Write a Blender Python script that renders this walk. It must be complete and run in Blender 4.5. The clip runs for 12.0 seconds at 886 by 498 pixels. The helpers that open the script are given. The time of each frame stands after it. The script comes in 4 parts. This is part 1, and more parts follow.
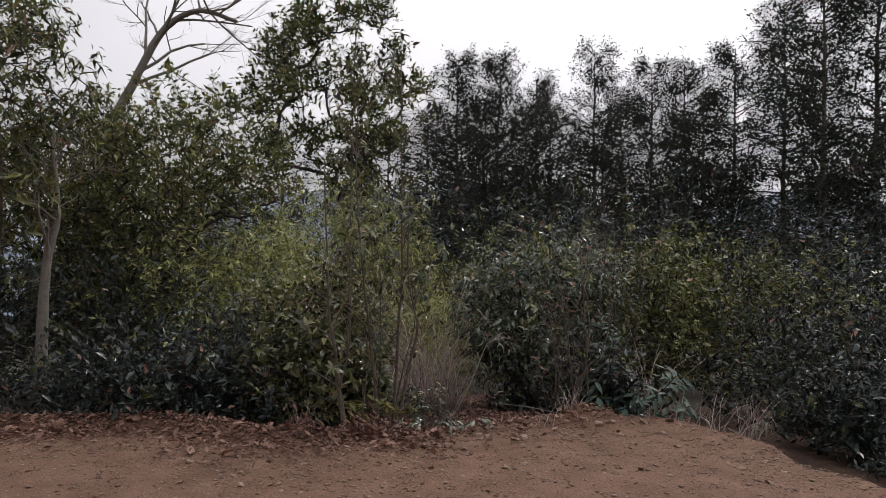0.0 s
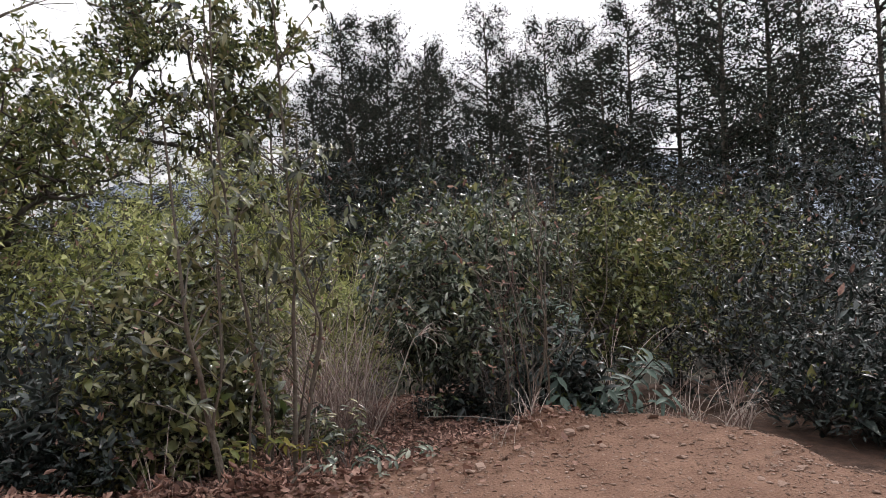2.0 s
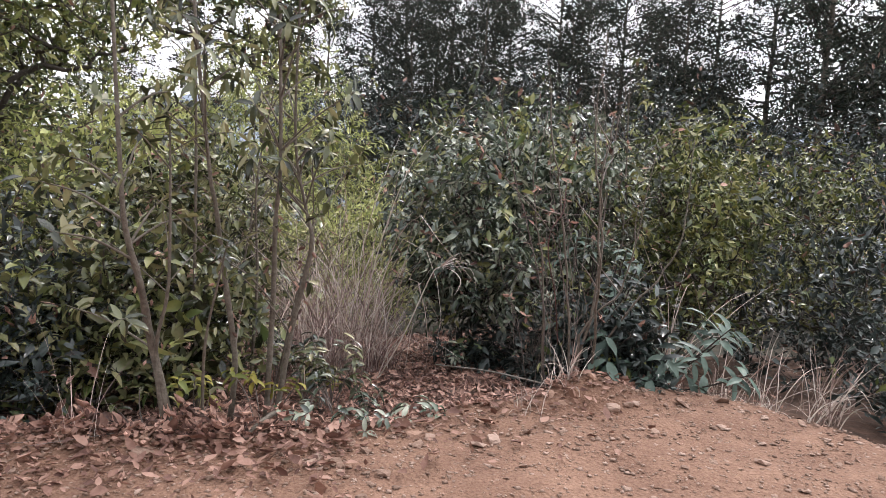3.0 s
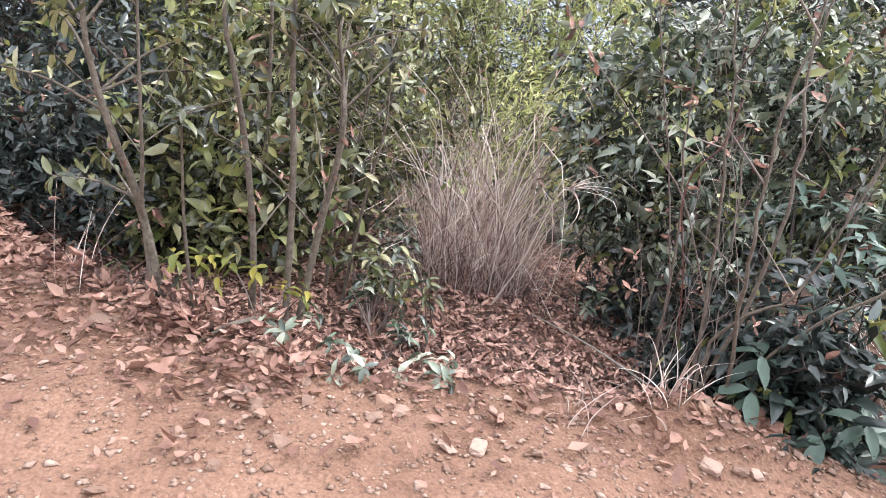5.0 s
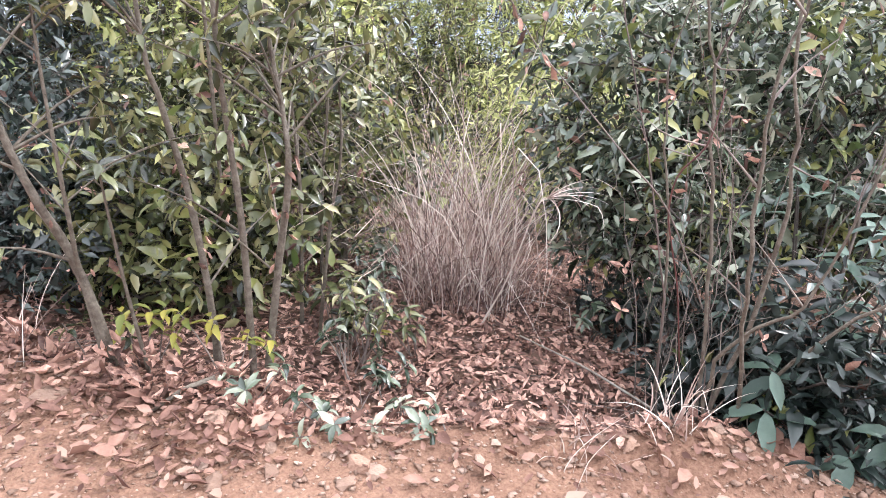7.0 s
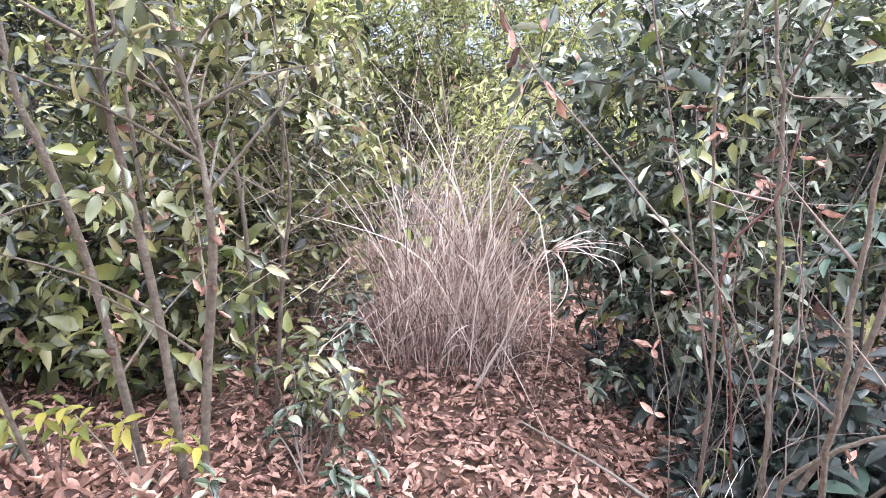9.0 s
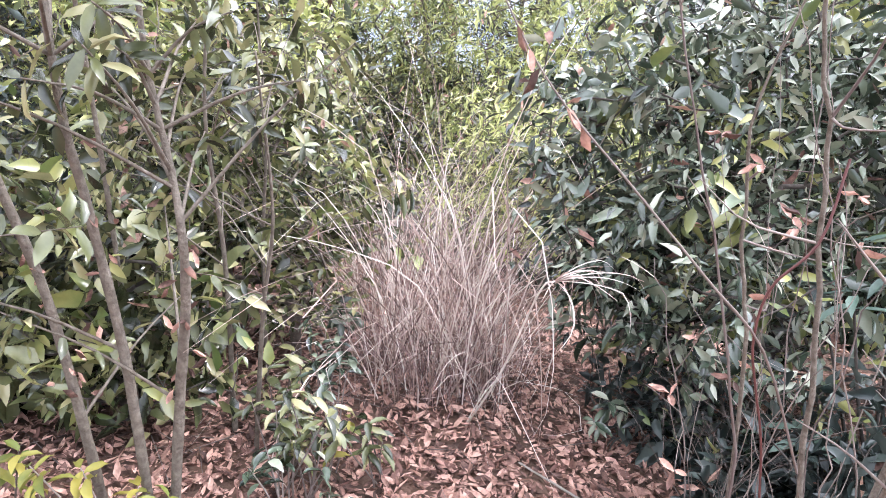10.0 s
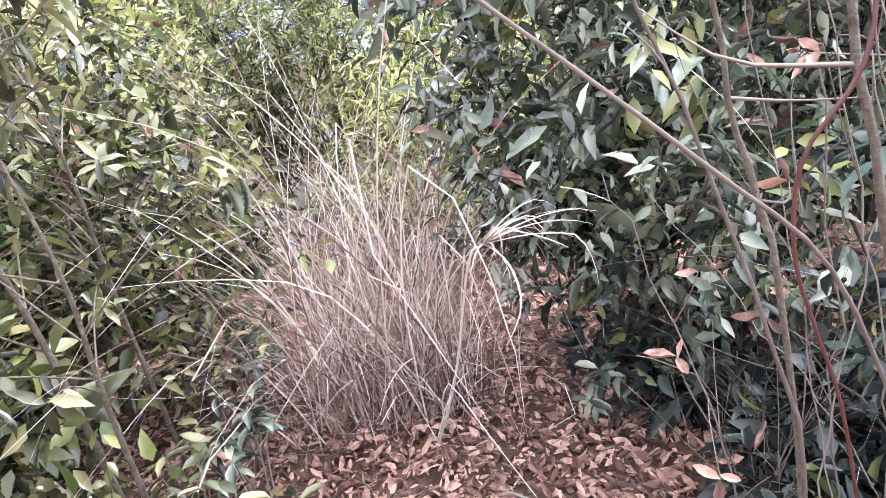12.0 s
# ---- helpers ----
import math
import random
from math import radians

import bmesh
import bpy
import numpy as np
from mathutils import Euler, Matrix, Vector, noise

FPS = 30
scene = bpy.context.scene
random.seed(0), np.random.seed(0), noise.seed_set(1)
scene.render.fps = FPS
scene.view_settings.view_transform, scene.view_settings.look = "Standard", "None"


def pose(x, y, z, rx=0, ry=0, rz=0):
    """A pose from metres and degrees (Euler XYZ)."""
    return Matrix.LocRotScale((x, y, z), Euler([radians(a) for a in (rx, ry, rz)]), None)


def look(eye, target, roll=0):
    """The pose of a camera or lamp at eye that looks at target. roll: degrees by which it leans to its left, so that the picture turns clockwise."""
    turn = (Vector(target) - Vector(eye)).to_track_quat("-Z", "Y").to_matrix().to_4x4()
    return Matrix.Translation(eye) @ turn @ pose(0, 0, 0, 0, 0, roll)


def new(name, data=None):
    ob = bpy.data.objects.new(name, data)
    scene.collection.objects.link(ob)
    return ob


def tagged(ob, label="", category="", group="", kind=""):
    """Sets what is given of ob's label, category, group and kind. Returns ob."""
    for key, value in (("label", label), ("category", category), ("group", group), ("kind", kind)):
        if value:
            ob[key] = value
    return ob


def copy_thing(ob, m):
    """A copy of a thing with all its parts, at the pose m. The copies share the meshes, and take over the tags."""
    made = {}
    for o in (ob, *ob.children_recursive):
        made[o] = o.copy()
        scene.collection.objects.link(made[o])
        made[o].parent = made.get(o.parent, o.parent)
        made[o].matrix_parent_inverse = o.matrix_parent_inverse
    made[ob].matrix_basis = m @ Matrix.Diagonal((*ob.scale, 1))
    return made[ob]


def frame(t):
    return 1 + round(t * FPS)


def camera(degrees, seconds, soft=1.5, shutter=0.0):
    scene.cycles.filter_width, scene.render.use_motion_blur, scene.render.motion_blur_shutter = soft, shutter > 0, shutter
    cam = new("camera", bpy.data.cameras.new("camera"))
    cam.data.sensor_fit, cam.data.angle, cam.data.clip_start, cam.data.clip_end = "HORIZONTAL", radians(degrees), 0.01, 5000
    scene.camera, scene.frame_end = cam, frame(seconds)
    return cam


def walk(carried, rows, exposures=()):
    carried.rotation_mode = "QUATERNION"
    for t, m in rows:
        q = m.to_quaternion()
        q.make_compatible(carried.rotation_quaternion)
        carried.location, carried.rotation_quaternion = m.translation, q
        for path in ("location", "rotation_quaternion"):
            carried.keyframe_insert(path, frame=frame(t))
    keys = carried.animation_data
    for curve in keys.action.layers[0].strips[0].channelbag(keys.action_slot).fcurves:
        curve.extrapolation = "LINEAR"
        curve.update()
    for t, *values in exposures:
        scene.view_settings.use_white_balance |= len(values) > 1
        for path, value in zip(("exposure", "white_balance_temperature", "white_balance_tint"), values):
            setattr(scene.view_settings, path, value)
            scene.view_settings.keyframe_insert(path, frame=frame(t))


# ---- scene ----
cam = camera(67.0, 12.0, soft=0.5)
# seconds, eye, target, roll
PATH = [
    (0, (-0.029, 0.008, 1.607), (-0.041, 2.008, 1.628), 0.7),
    (0.5, (-0.171, 0.415, 1.616), (-0.029, 2.41, 1.636), -1.0),
    (1, (-0.159, 0.886, 1.59), (0.108, 2.868, 1.599), -2.5),
    (1.5, (-0.165, 1.29, 1.574), (0.141, 3.266, 1.569), -3.5),
    (2, (-0.135, 1.744, 1.536), (0.167, 3.72, 1.487), -3.2),
    (2.5, (0.064, 2.25, 1.433), (0.319, 4.23, 1.313), -1.4),
    (3, (0.14, 2.767, 1.332), (0.287, 4.748, 1.104), 2.6),
    (3.5, (0.394, 3.146, 1.348), (0.372, 5.107, 0.954), 7.3),
    (3.7, (0.495, 3.274, 1.352), (0.397, 5.223, 0.913), 9.0),
    (5.3, (1.374, 4.148, 1.498), (0.527, 5.81, 0.777), 7.8),
    (5.5, (1.363, 4.174, 1.515), (0.516, 5.827, 0.773), 7.4),
    (6, (1.394, 4.214, 1.506), (0.548, 5.868, 0.763), 5.8),
    (6.5, (1.415, 4.263, 1.515), (0.578, 5.938, 0.812), 4.0),
    (6.7, (1.384, 4.308, 1.533), (0.565, 5.993, 0.834), 3.4),
    (8.3, (1.164, 4.883, 1.512), (0.345, 6.552, 0.774), 2.1),
    (8.5, (1.151, 4.921, 1.52), (0.321, 6.59, 0.797), 1.9),
    (9, (1.099, 5.017, 1.528), (0.288, 6.711, 0.839), 2.2),
    (9.5, (1.016, 5.113, 1.538), (0.279, 6.841, 0.852), 4.5),
    (10, (0.972, 5.18, 1.542), (0.202, 6.898, 0.867), 3.2),
    (10.5, (0.923, 5.299, 1.519), (0.168, 7.017, 0.828), -0.5),
    (11, (0.872, 5.43, 1.507), (0.165, 7.166, 0.808), -4.5),
    (11.5, (0.86, 5.585, 1.443), (0.205, 7.334, 0.725), -8.2),
    (12, (0.914, 5.786, 1.307), (0.256, 7.528, 0.577), -12.0),
]
walk(cam, [(t, look(eye, target, roll)) for t, eye, target, roll in PATH],
     [(0, -2.45, 6400, 14), (1.5, -1.95, 6400, 14), (2.5, -1.5, 6350, 14), (3.5, -.6, 6200, 14), (5.3, -.3, 6050, 14), (6.5, -.15, 6050, 14), (8.3, .15, 5850, 16),
      (12, .25, 5800, 17)])


# ---- world, sun, exposure ----
SUN_AZ, SUN_EL = 40.0, 50.0          # degrees right of +y, and up
world = bpy.data.worlds.new("sky")
scene.world = world
world.use_nodes = True
wn, wl = world.node_tree.nodes, world.node_tree.links
wn.clear()
w_out = wn.new("ShaderNodeOutputWorld")
w_bg = wn.new("ShaderNodeBackground")
w_sky = wn.new("ShaderNodeTexSky")
w_sky.sky_type = "NISHITA"
w_sky.sun_disc = False
w_sky.sun_elevation, w_sky.sun_rotation = radians(SUN_EL), radians(SUN_AZ)
w_sky.dust_density, w_sky.air_density = 3.0, 1.0
w_tc = wn.new("ShaderNodeTexCoord")
w_noise = wn.new("ShaderNodeTexNoise")
w_noise.inputs["Scale"].default_value, w_noise.inputs["Detail"].default_value = 2.2, 6.0
w_ramp = wn.new("ShaderNodeValToRGB")
w_ramp.color_ramp.elements[0].position, w_ramp.color_ramp.elements[1].position = 0.30, 0.52
w_ramp.color_ramp.elements[0].color = (0.9, 0.9, 0.9, 1)
w_mix = wn.new("ShaderNodeMixRGB")
# thin bright cloud, brighter towards the veiled sun
w_dot = wn.new("ShaderNodeVectorMath")
w_dot.operation = "DOT_PRODUCT"
w_dot.inputs[1].default_value = (math.sin(radians(SUN_AZ)) * math.cos(radians(SUN_EL)), math.cos(radians(SUN_AZ)) * math.cos(radians(SUN_EL)), math.sin(radians(SUN_EL)))
w_glow = wn.new("ShaderNodeMapRange")
w_glow.inputs["From Min"].default_value, w_glow.inputs["From Max"].default_value = 0.1, 1.0
w_pow = wn.new("ShaderNodeMath")
w_pow.operation, w_pow.inputs[1].default_value = "POWER", 1.1
w_cloud = wn.new("ShaderNodeMixRGB")
w_cloud.inputs["Color1"].default_value = (33.0, 33.4, 34.5, 1)
w_cloud.inputs["Color2"].default_value = (80.0, 79.0, 79.0, 1)
wl.new(w_tc.outputs["Generated"], w_dot.inputs[0])
wl.new(w_dot.outputs["Value"], w_glow.inputs["Value"])
wl.new(w_glow.outputs["Result"], w_pow.inputs[0])
wl.new(w_pow.outputs[0], w_cloud.inputs["Fac"])
wl.new(w_cloud.outputs["Color"], w_mix.inputs["Color2"])
wl.new(w_tc.outputs["Generated"], w_noise.inputs["Vector"])
wl.new(w_noise.outputs["Fac"], w_ramp.inputs["Fac"])
wl.new(w_ramp.outputs["Color"], w_mix.inputs["Fac"])
wl.new(w_sky.outputs["Color"], w_mix.inputs["Color1"])
wl.new(w_mix.outputs["Color"], w_bg.inputs["Color"])
wl.new(w_bg.outputs["Background"], w_out.inputs["Surface"])
w_bg.inputs["Strength"].default_value = 0.09

sun = new("sun", bpy.data.lights.new("sun", "SUN"))
sun.data.energy, sun.data.angle, sun.data.color = 3.4, radians(3), (1.0, 0.95, 0.87)
_a, _e = radians(SUN_AZ), radians(SUN_EL)
SUN_DIR = Vector((math.sin(_a) * math.cos(_e), math.cos(_a) * math.cos(_e), math.sin(_e)))
sun.matrix_world = look(SUN_DIR * 60, (0, 0, 0))


# ---- materials ----
def material(name, colours, rough=0.6, vary="island", noise_scale=0.0, noise_mix=0.3, bump=0.0, bump_scale=60.0,
             translucent=0.0, spec=0.5, detail=6.0, fine=0.0):
    """A surface whose colour runs over a ramp by random piece and by noise in metres."""
    m = bpy.data.materials.new(name)
    m.use_nodes = True
    nt, ln = m.node_tree.nodes, m.node_tree.links
    bsdf, out = nt["Principled BSDF"], nt["Material Output"]
    ramp = nt.new("ShaderNodeValToRGB")
    els = ramp.color_ramp.elements
    while len(els) < len(colours):
        els.new(0.5)
    for i, (el, c) in enumerate(zip(els, colours)):
        el.position, el.color = i / max(1, len(colours) - 1), (*c, 1)
    geo, info, tc = nt.new("ShaderNodeNewGeometry"), nt.new("ShaderNodeObjectInfo"), nt.new("ShaderNodeTexCoord")
    fac = None
    if vary == "island":
        add = nt.new("ShaderNodeMath")
        add.operation = "ADD"
        fra = nt.new("ShaderNodeMath")
        fra.operation = "FRACT"
        ln.new(geo.outputs["Random Per Island"], add.inputs[0])
        ln.new(info.outputs["Random"], add.inputs[1])
        ln.new(add.outputs[0], fra.inputs[0])
        fac = fra.outputs[0]
    if noise_scale:
        tex = nt.new("ShaderNodeTexNoise")
        tex.inputs["Scale"].default_value, tex.inputs["Detail"].default_value = noise_scale, detail
        tex.inputs["Roughness"].default_value = 0.65
        ln.new(geo.outputs["Position"], tex.inputs["Vector"])
        stretch = nt.new("ShaderNodeMapRange")
        stretch.inputs["From Min"].default_value, stretch.inputs["From Max"].default_value = 0.3, 0.7
        src = tex.outputs["Fac"]
        if fine:
            tex2, mx2 = nt.new("ShaderNodeTexNoise"), nt.new("ShaderNodeMix")
            tex2.inputs["Scale"].default_value, tex2.inputs["Detail"].default_value = fine, 8.0
            ln.new(geo.outputs["Position"], tex2.inputs["Vector"])
            mx2.inputs["Factor"].default_value = .5
            ln.new(src, mx2.inputs["A"])
            ln.new(tex2.outputs["Fac"], mx2.inputs["B"])
            src = mx2.outputs["Result"]
        ln.new(src, stretch.inputs["Value"])
        if fac is None:
            fac = stretch.outputs["Result"]
        else:
            mx = nt.new("ShaderNodeMix")
            mx.inputs["Factor"].default_value = noise_mix
            ln.new(fac, mx.inputs["A"])
            ln.new(stretch.outputs["Result"], mx.inputs["B"])
            widen = nt.new("ShaderNodeMapRange")
            widen.inputs["From Min"].default_value, widen.inputs["From Max"].default_value = .2, .8
            ln.new(mx.outputs["Result"], widen.inputs["Value"])
            fac = widen.outputs["Result"]
    if fac is not None:
        ln.new(fac, ramp.inputs["Fac"])
    ln.new(ramp.outputs["Color"], bsdf.inputs["Base Color"])
    bsdf.inputs["Roughness"].default_value = rough
    bsdf.inputs["Specular IOR Level"].default_value = spec
    if bump:
        bt, bn = nt.new("ShaderNodeTexNoise"), nt.new("ShaderNodeBump")
        bt.inputs["Scale"].default_value, bt.inputs["Detail"].default_value = bump_scale, 8.0
        ln.new(geo.outputs["Position"], bt.inputs["Vector"])
        bn.inputs["Strength"].default_value, bn.inputs["Distance"].default_value = min(1.0, bump), 0.02
        ln.new(bt.outputs["Fac"], bn.inputs["Height"])
        ln.new(bn.outputs["Normal"], bsdf.inputs["Normal"])
    if translucent:
        tl, mix = nt.new("ShaderNodeBsdfTranslucent"), nt.new("ShaderNodeMixShader")
        ln.new(ramp.outputs["Color"], tl.inputs["Color"])
        mix.inputs["Fac"].default_value = translucent
        ln.new(bsdf.outputs[0], mix.inputs[1])
        ln.new(tl.outputs[0], mix.inputs[2])
        ln.new(mix.outputs[0], out.inputs["Surface"])
    return m


M_LEAF_GLOSSY = material("leaf_glossy", [(0.018, 0.027, 0.018), (0.058, 0.082, 0.053), (0.160, 0.194, 0.132), (0.400, 0.420, 0.320)], .20, noise_scale=2.2, noise_mix=.4, translucent=.12, spec=.85)
M_LEAF_BROAD = material("leaf_broad", [(0.014, 0.019, 0.009), (0.055, 0.064, 0.027), (0.150, 0.163, 0.070), (0.310, 0.285, 0.145)], .24, noise_scale=3, noise_mix=.35, translucent=.2, spec=.7)
# Yellow-green leaves, with part of the light on them put into the pale colour.
M_LEAF_LIT = material("leaf_yellow_green_lit", [(0.080, 0.098, 0.030), (0.290, 0.330, 0.112), (0.540, 0.560, 0.200), (0.640, 0.650, 0.320)], .42, noise_scale=1.6, noise_mix=.45, translucent=.35)
M_LEAF_MID = material("leaf_mid_green", [(0.012, 0.018, 0.007), (0.046, 0.060, 0.019), (0.130, 0.146, 0.045), (0.290, 0.270, 0.085)], .34, noise_scale=1.4, noise_mix=.5, translucent=.18)
M_LEAF_YOUNG = material("leaf_young", [(0.080, 0.115, 0.033), (0.152, 0.182, 0.053), (0.237, 0.247, 0.079), (0.332, 0.323, 0.122)], .28, noise_scale=9, translucent=.2, spec=.6)
# Dark green leaves whose colour also carries the bluish shade they stand in.
M_LEAF_DARK_SHADE = material("leaf_dark_green_with_shade", [(0.006, 0.010, 0.009), (0.014, 0.023, 0.020), (0.036, 0.050, 0.044), (0.090, 0.112, 0.098)], .28, noise_scale=1.4, noise_mix=.5, translucent=.1)
M_LEAF_BIG = material("leaf_big_dark", [(0.041, 0.071, 0.055), (0.081, 0.127, 0.094), (0.127, 0.186, 0.147)], .46, noise_scale=20, translucent=.15)
M_LEAF_YELLOW = material("leaf_yellowing", [(0.135, 0.159, 0.030), (0.234, 0.226, 0.041), (0.318, 0.277, 0.051)], .5, noise_scale=20, translucent=.35)
M_NEEDLE = material("needle_sprays", [(0.012, 0.020, 0.012), (0.021, 0.033, 0.019), (0.036, 0.047, 0.028), (0.062, 0.048, 0.031)], .65, noise_scale=.8, translucent=.12)
M_DEAD = material("dead_leaf", [(0.065, 0.033, 0.025), (0.200, 0.109, 0.083), (0.385, 0.222, 0.170), (0.620, 0.400, 0.315), (0.140, 0.068, 0.052)], .75, noise_scale=30, noise_mix=.3, translucent=.15)
M_CLAY_LEAF = material("rusty_dead_leaf", [(0.120, 0.058, 0.043), (0.230, 0.122, 0.088), (0.350, 0.210, 0.158)], .75, noise_scale=30, translucent=.12)
M_BARK = material("bark_grey_brown", [(0.075, 0.060, 0.046), (0.125, 0.104, 0.081), (0.186, 0.161, 0.130)], .85, vary="", noise_scale=35, bump=.5, bump_scale=90)
M_BARK_DARK = material("bark_dark", [(0.033, 0.026, 0.022), (0.056, 0.046, 0.039), (0.084, 0.071, 0.060)], .9, vary="", noise_scale=20, bump=.5, bump_scale=60)
M_BARK_PALE = material("bark_pale", [(0.147, 0.130, 0.108), (0.208, 0.186, 0.158), (0.258, 0.235, 0.207)], .85, vary="", noise_scale=20, bump=.5, bump_scale=60)
M_TWIG = material("twig_brown", [(0.104, 0.078, 0.068), (0.168, 0.134, 0.118), (0.232, 0.194, 0.168)], .8, vary="island", noise_scale=25)
M_VINE = material("vine_red", [(0.068, 0.022, 0.021), (0.112, 0.038, 0.032)], .5, vary="", noise_scale=30)
M_STRAW = material("dry_grass", [(0.150, 0.100, 0.084), (0.380, 0.275, 0.234), (0.640, 0.525, 0.460), (0.770, 0.700, 0.630)], .7, noise_scale=6, translucent=.25)
M_STRAW_RED = material("dry_grass_base", [(0.060, 0.036, 0.034), (0.175, 0.106, 0.100), (0.380, 0.255, 0.236)], .75, noise_scale=6, translucent=.2)
M_DIRT = material("road_dirt", [(0.095, 0.048, 0.030), (0.170, 0.091, 0.059), (0.232, 0.132, 0.087), (0.310, 0.190, 0.132)], .95, vary="", noise_scale=2.6, bump=1.0, bump_scale=48, detail=12, fine=70.0)
M_HUMUS = material("humus", [(.05, .03, .022), (.10, .058, .04), (.16, .09, .06)], .95, vary="", noise_scale=7, bump=.9, bump_scale=40, detail=10)
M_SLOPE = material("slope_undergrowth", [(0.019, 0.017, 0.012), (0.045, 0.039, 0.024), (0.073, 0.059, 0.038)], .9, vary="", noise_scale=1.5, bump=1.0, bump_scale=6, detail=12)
M_STONE = material("road_stone", [(0.180, 0.112, 0.080), (0.270, 0.178, 0.132), (0.380, 0.270, 0.212)], .9, noise_scale=25, bump=.4, bump_scale=120)
M_CLOD = material("soil_clod", [(0.203, 0.108, 0.077), (0.283, 0.163, 0.116), (0.351, 0.225, 0.162)], .95, noise_scale=25, bump=.5, bump_scale=90)
M_STONE_PALE = material("pale_stone", [(.36, .27, .22), (.48, .39, .33)], .85, vary="", noise_scale=30, bump=.4, bump_scale=90)
# Blue-grey haze is put into the hills' own colour.
M_FAR_HAZE = material("far_hills_painted_haze", [(0.121, 0.151, 0.187), (0.173, 0.203, 0.245), (0.223, 0.253, 0.295)], 1.0, vary="", noise_scale=.004)
_nt = M_FAR_HAZE.node_tree
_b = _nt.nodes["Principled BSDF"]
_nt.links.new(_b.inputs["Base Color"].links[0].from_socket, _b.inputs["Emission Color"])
_b.inputs["Emission Strength"].default_value = 1.3     # glow added in place of distant air light on the hills

# ---- mesh helpers ----
def fast_mesh(name, verts, faces, smooth=False):
    """A mesh from an (n, 3) array and a list of (m, k) index arrays."""
    me = bpy.data.meshes.new(name)
    verts = np.asarray(verts, np.float32)
    me.vertices.add(len(verts))
    me.vertices.foreach_set("co", verts.ravel())
    idx = np.concatenate([np.asarray(f, np.int32).ravel() for f in faces])
    tot = np.concatenate([np.full(len(f), np.shape(f)[1], np.int32) for f in faces])
    start = np.concatenate([[0], np.cumsum(tot)[:-1]]).astype(np.int32)
    me.loops.add(len(idx))
    me.loops.foreach_set("vertex_index", idx)
    me.polygons.add(len(tot))
    me.polygons.foreach_set("loop_start", start)
    me.polygons.foreach_set("loop_total", tot)
    if smooth:
        me.polygons.foreach_set("use_smooth", np.ones(len(tot), bool))
    me.update(calc_edges=True)
    return me


def part(name, mesh, mat, parent=None, label="", kind=""):
    ob = new(name, mesh)
    if mat and not mesh.materials:
        mesh.materials.append(mat)
    if parent:
        ob.parent = parent
    return tagged(ob, label=label, kind=kind)


def thing(name, place, label, category, group="", kind=""):
    ob = new(name)
    ob.location = place
    ob.empty_display_size = 0.2
    return tagged(ob, label, category, group, kind)


def unit(v):
    return v / np.maximum(np.linalg.norm(v, axis=-1, keepdims=True), 1e-9)


LEAF8 = (np.array([[0, 0, 0], [.3, -.5, .05], [.3, 0, -.02], [.3, .5, .05], [.68, -.36, -.02], [.68, 0, -.09], [.68, .36, -.02], [1, 0, -.22]]),
         [np.array([[0, 2, 1], [0, 3, 2], [4, 5, 7], [5, 6, 7]]), np.array([[1, 2, 5, 4], [2, 3, 6, 5]])])
LEAF5 = (np.array([[0, 0, 0], [.45, -.5, .05], [.45, 0, -.03], [.45, .5, .05], [1, 0, -.15]]),
         [np.array([[0, 2, 1], [0, 3, 2], [1, 2, 4], [2, 3, 4]])])
LEAF4 = (np.array([[0, 0, 0], [.45, -.5, .03], [1, 0, -.08], [.45, .5, .03]]), [np.array([[0, 3, 2, 1]])])
CURL8 = (np.array([[0, 0, 0], [.3, -.5, .16], [.3, 0, .03], [.3, .5, .12], [.68, -.36, .20], [.68, 0, .08], [.68, .36, .13], [1, 0, .20]]), LEAF8[1])


_w = np.array([.34, .5, .36])
_x = np.array([.18, .45, .76])
LEAF11 = (np.array([[0, 0, 0]] + [[x, sgn * w, h] for x, w in zip(_x, _w) for sgn, h in ((-1, .05 - .16 * x * x), (0, -.01 - .20 * x * x), (1, .05 - .16 * x * x))] + [[1, 0, -.27]]),
          [np.array([[0, 2, 1], [0, 3, 2], [7, 8, 10], [8, 9, 10]]), np.array([[1, 2, 5, 4], [2, 3, 6, 5], [4, 5, 8, 7], [5, 6, 9, 8]])])
CURL11 = (np.array([[0, 0, 0]] + [[x * (1 - .25 * x), sgn * w * .8, h] for x, w in zip(_x, _w) for sgn, h in ((-1, .22 + .25 * x * x), (0, .03 + .22 * x * x), (1, .17 + .3 * x * x))] + [[.78, .04, .42]]), LEAF11[1])


def leaf_axes(D, U):
    X = unit(D)
    Y = unit(np.cross(U, X))
    return X, Y, np.cross(X, Y)


def leaves_mesh(name, P, D, U, L, W, shape=LEAF8):
    """Leaves at P along D with the upper side to U."""
    tv, tf = shape
    X, Y, Z = leaf_axes(D, U)
    L, W = np.broadcast_to(L, len(P))[:, None, None], np.broadcast_to(W, len(P))[:, None, None]
    V = P[:, None] + X[:, None] * (tv[None, :, 0:1] * L) + Y[:, None] * (tv[None, :, 1:2] * W) + Z[:, None] * (tv[None, :, 2:3] * L)
    off = (np.arange(len(P)) * len(tv))[:, None, None]
    return fast_mesh(name, V.reshape(-1, 3), [(f[None] + off).reshape(-1, f.shape[1]) for f in tf], True)


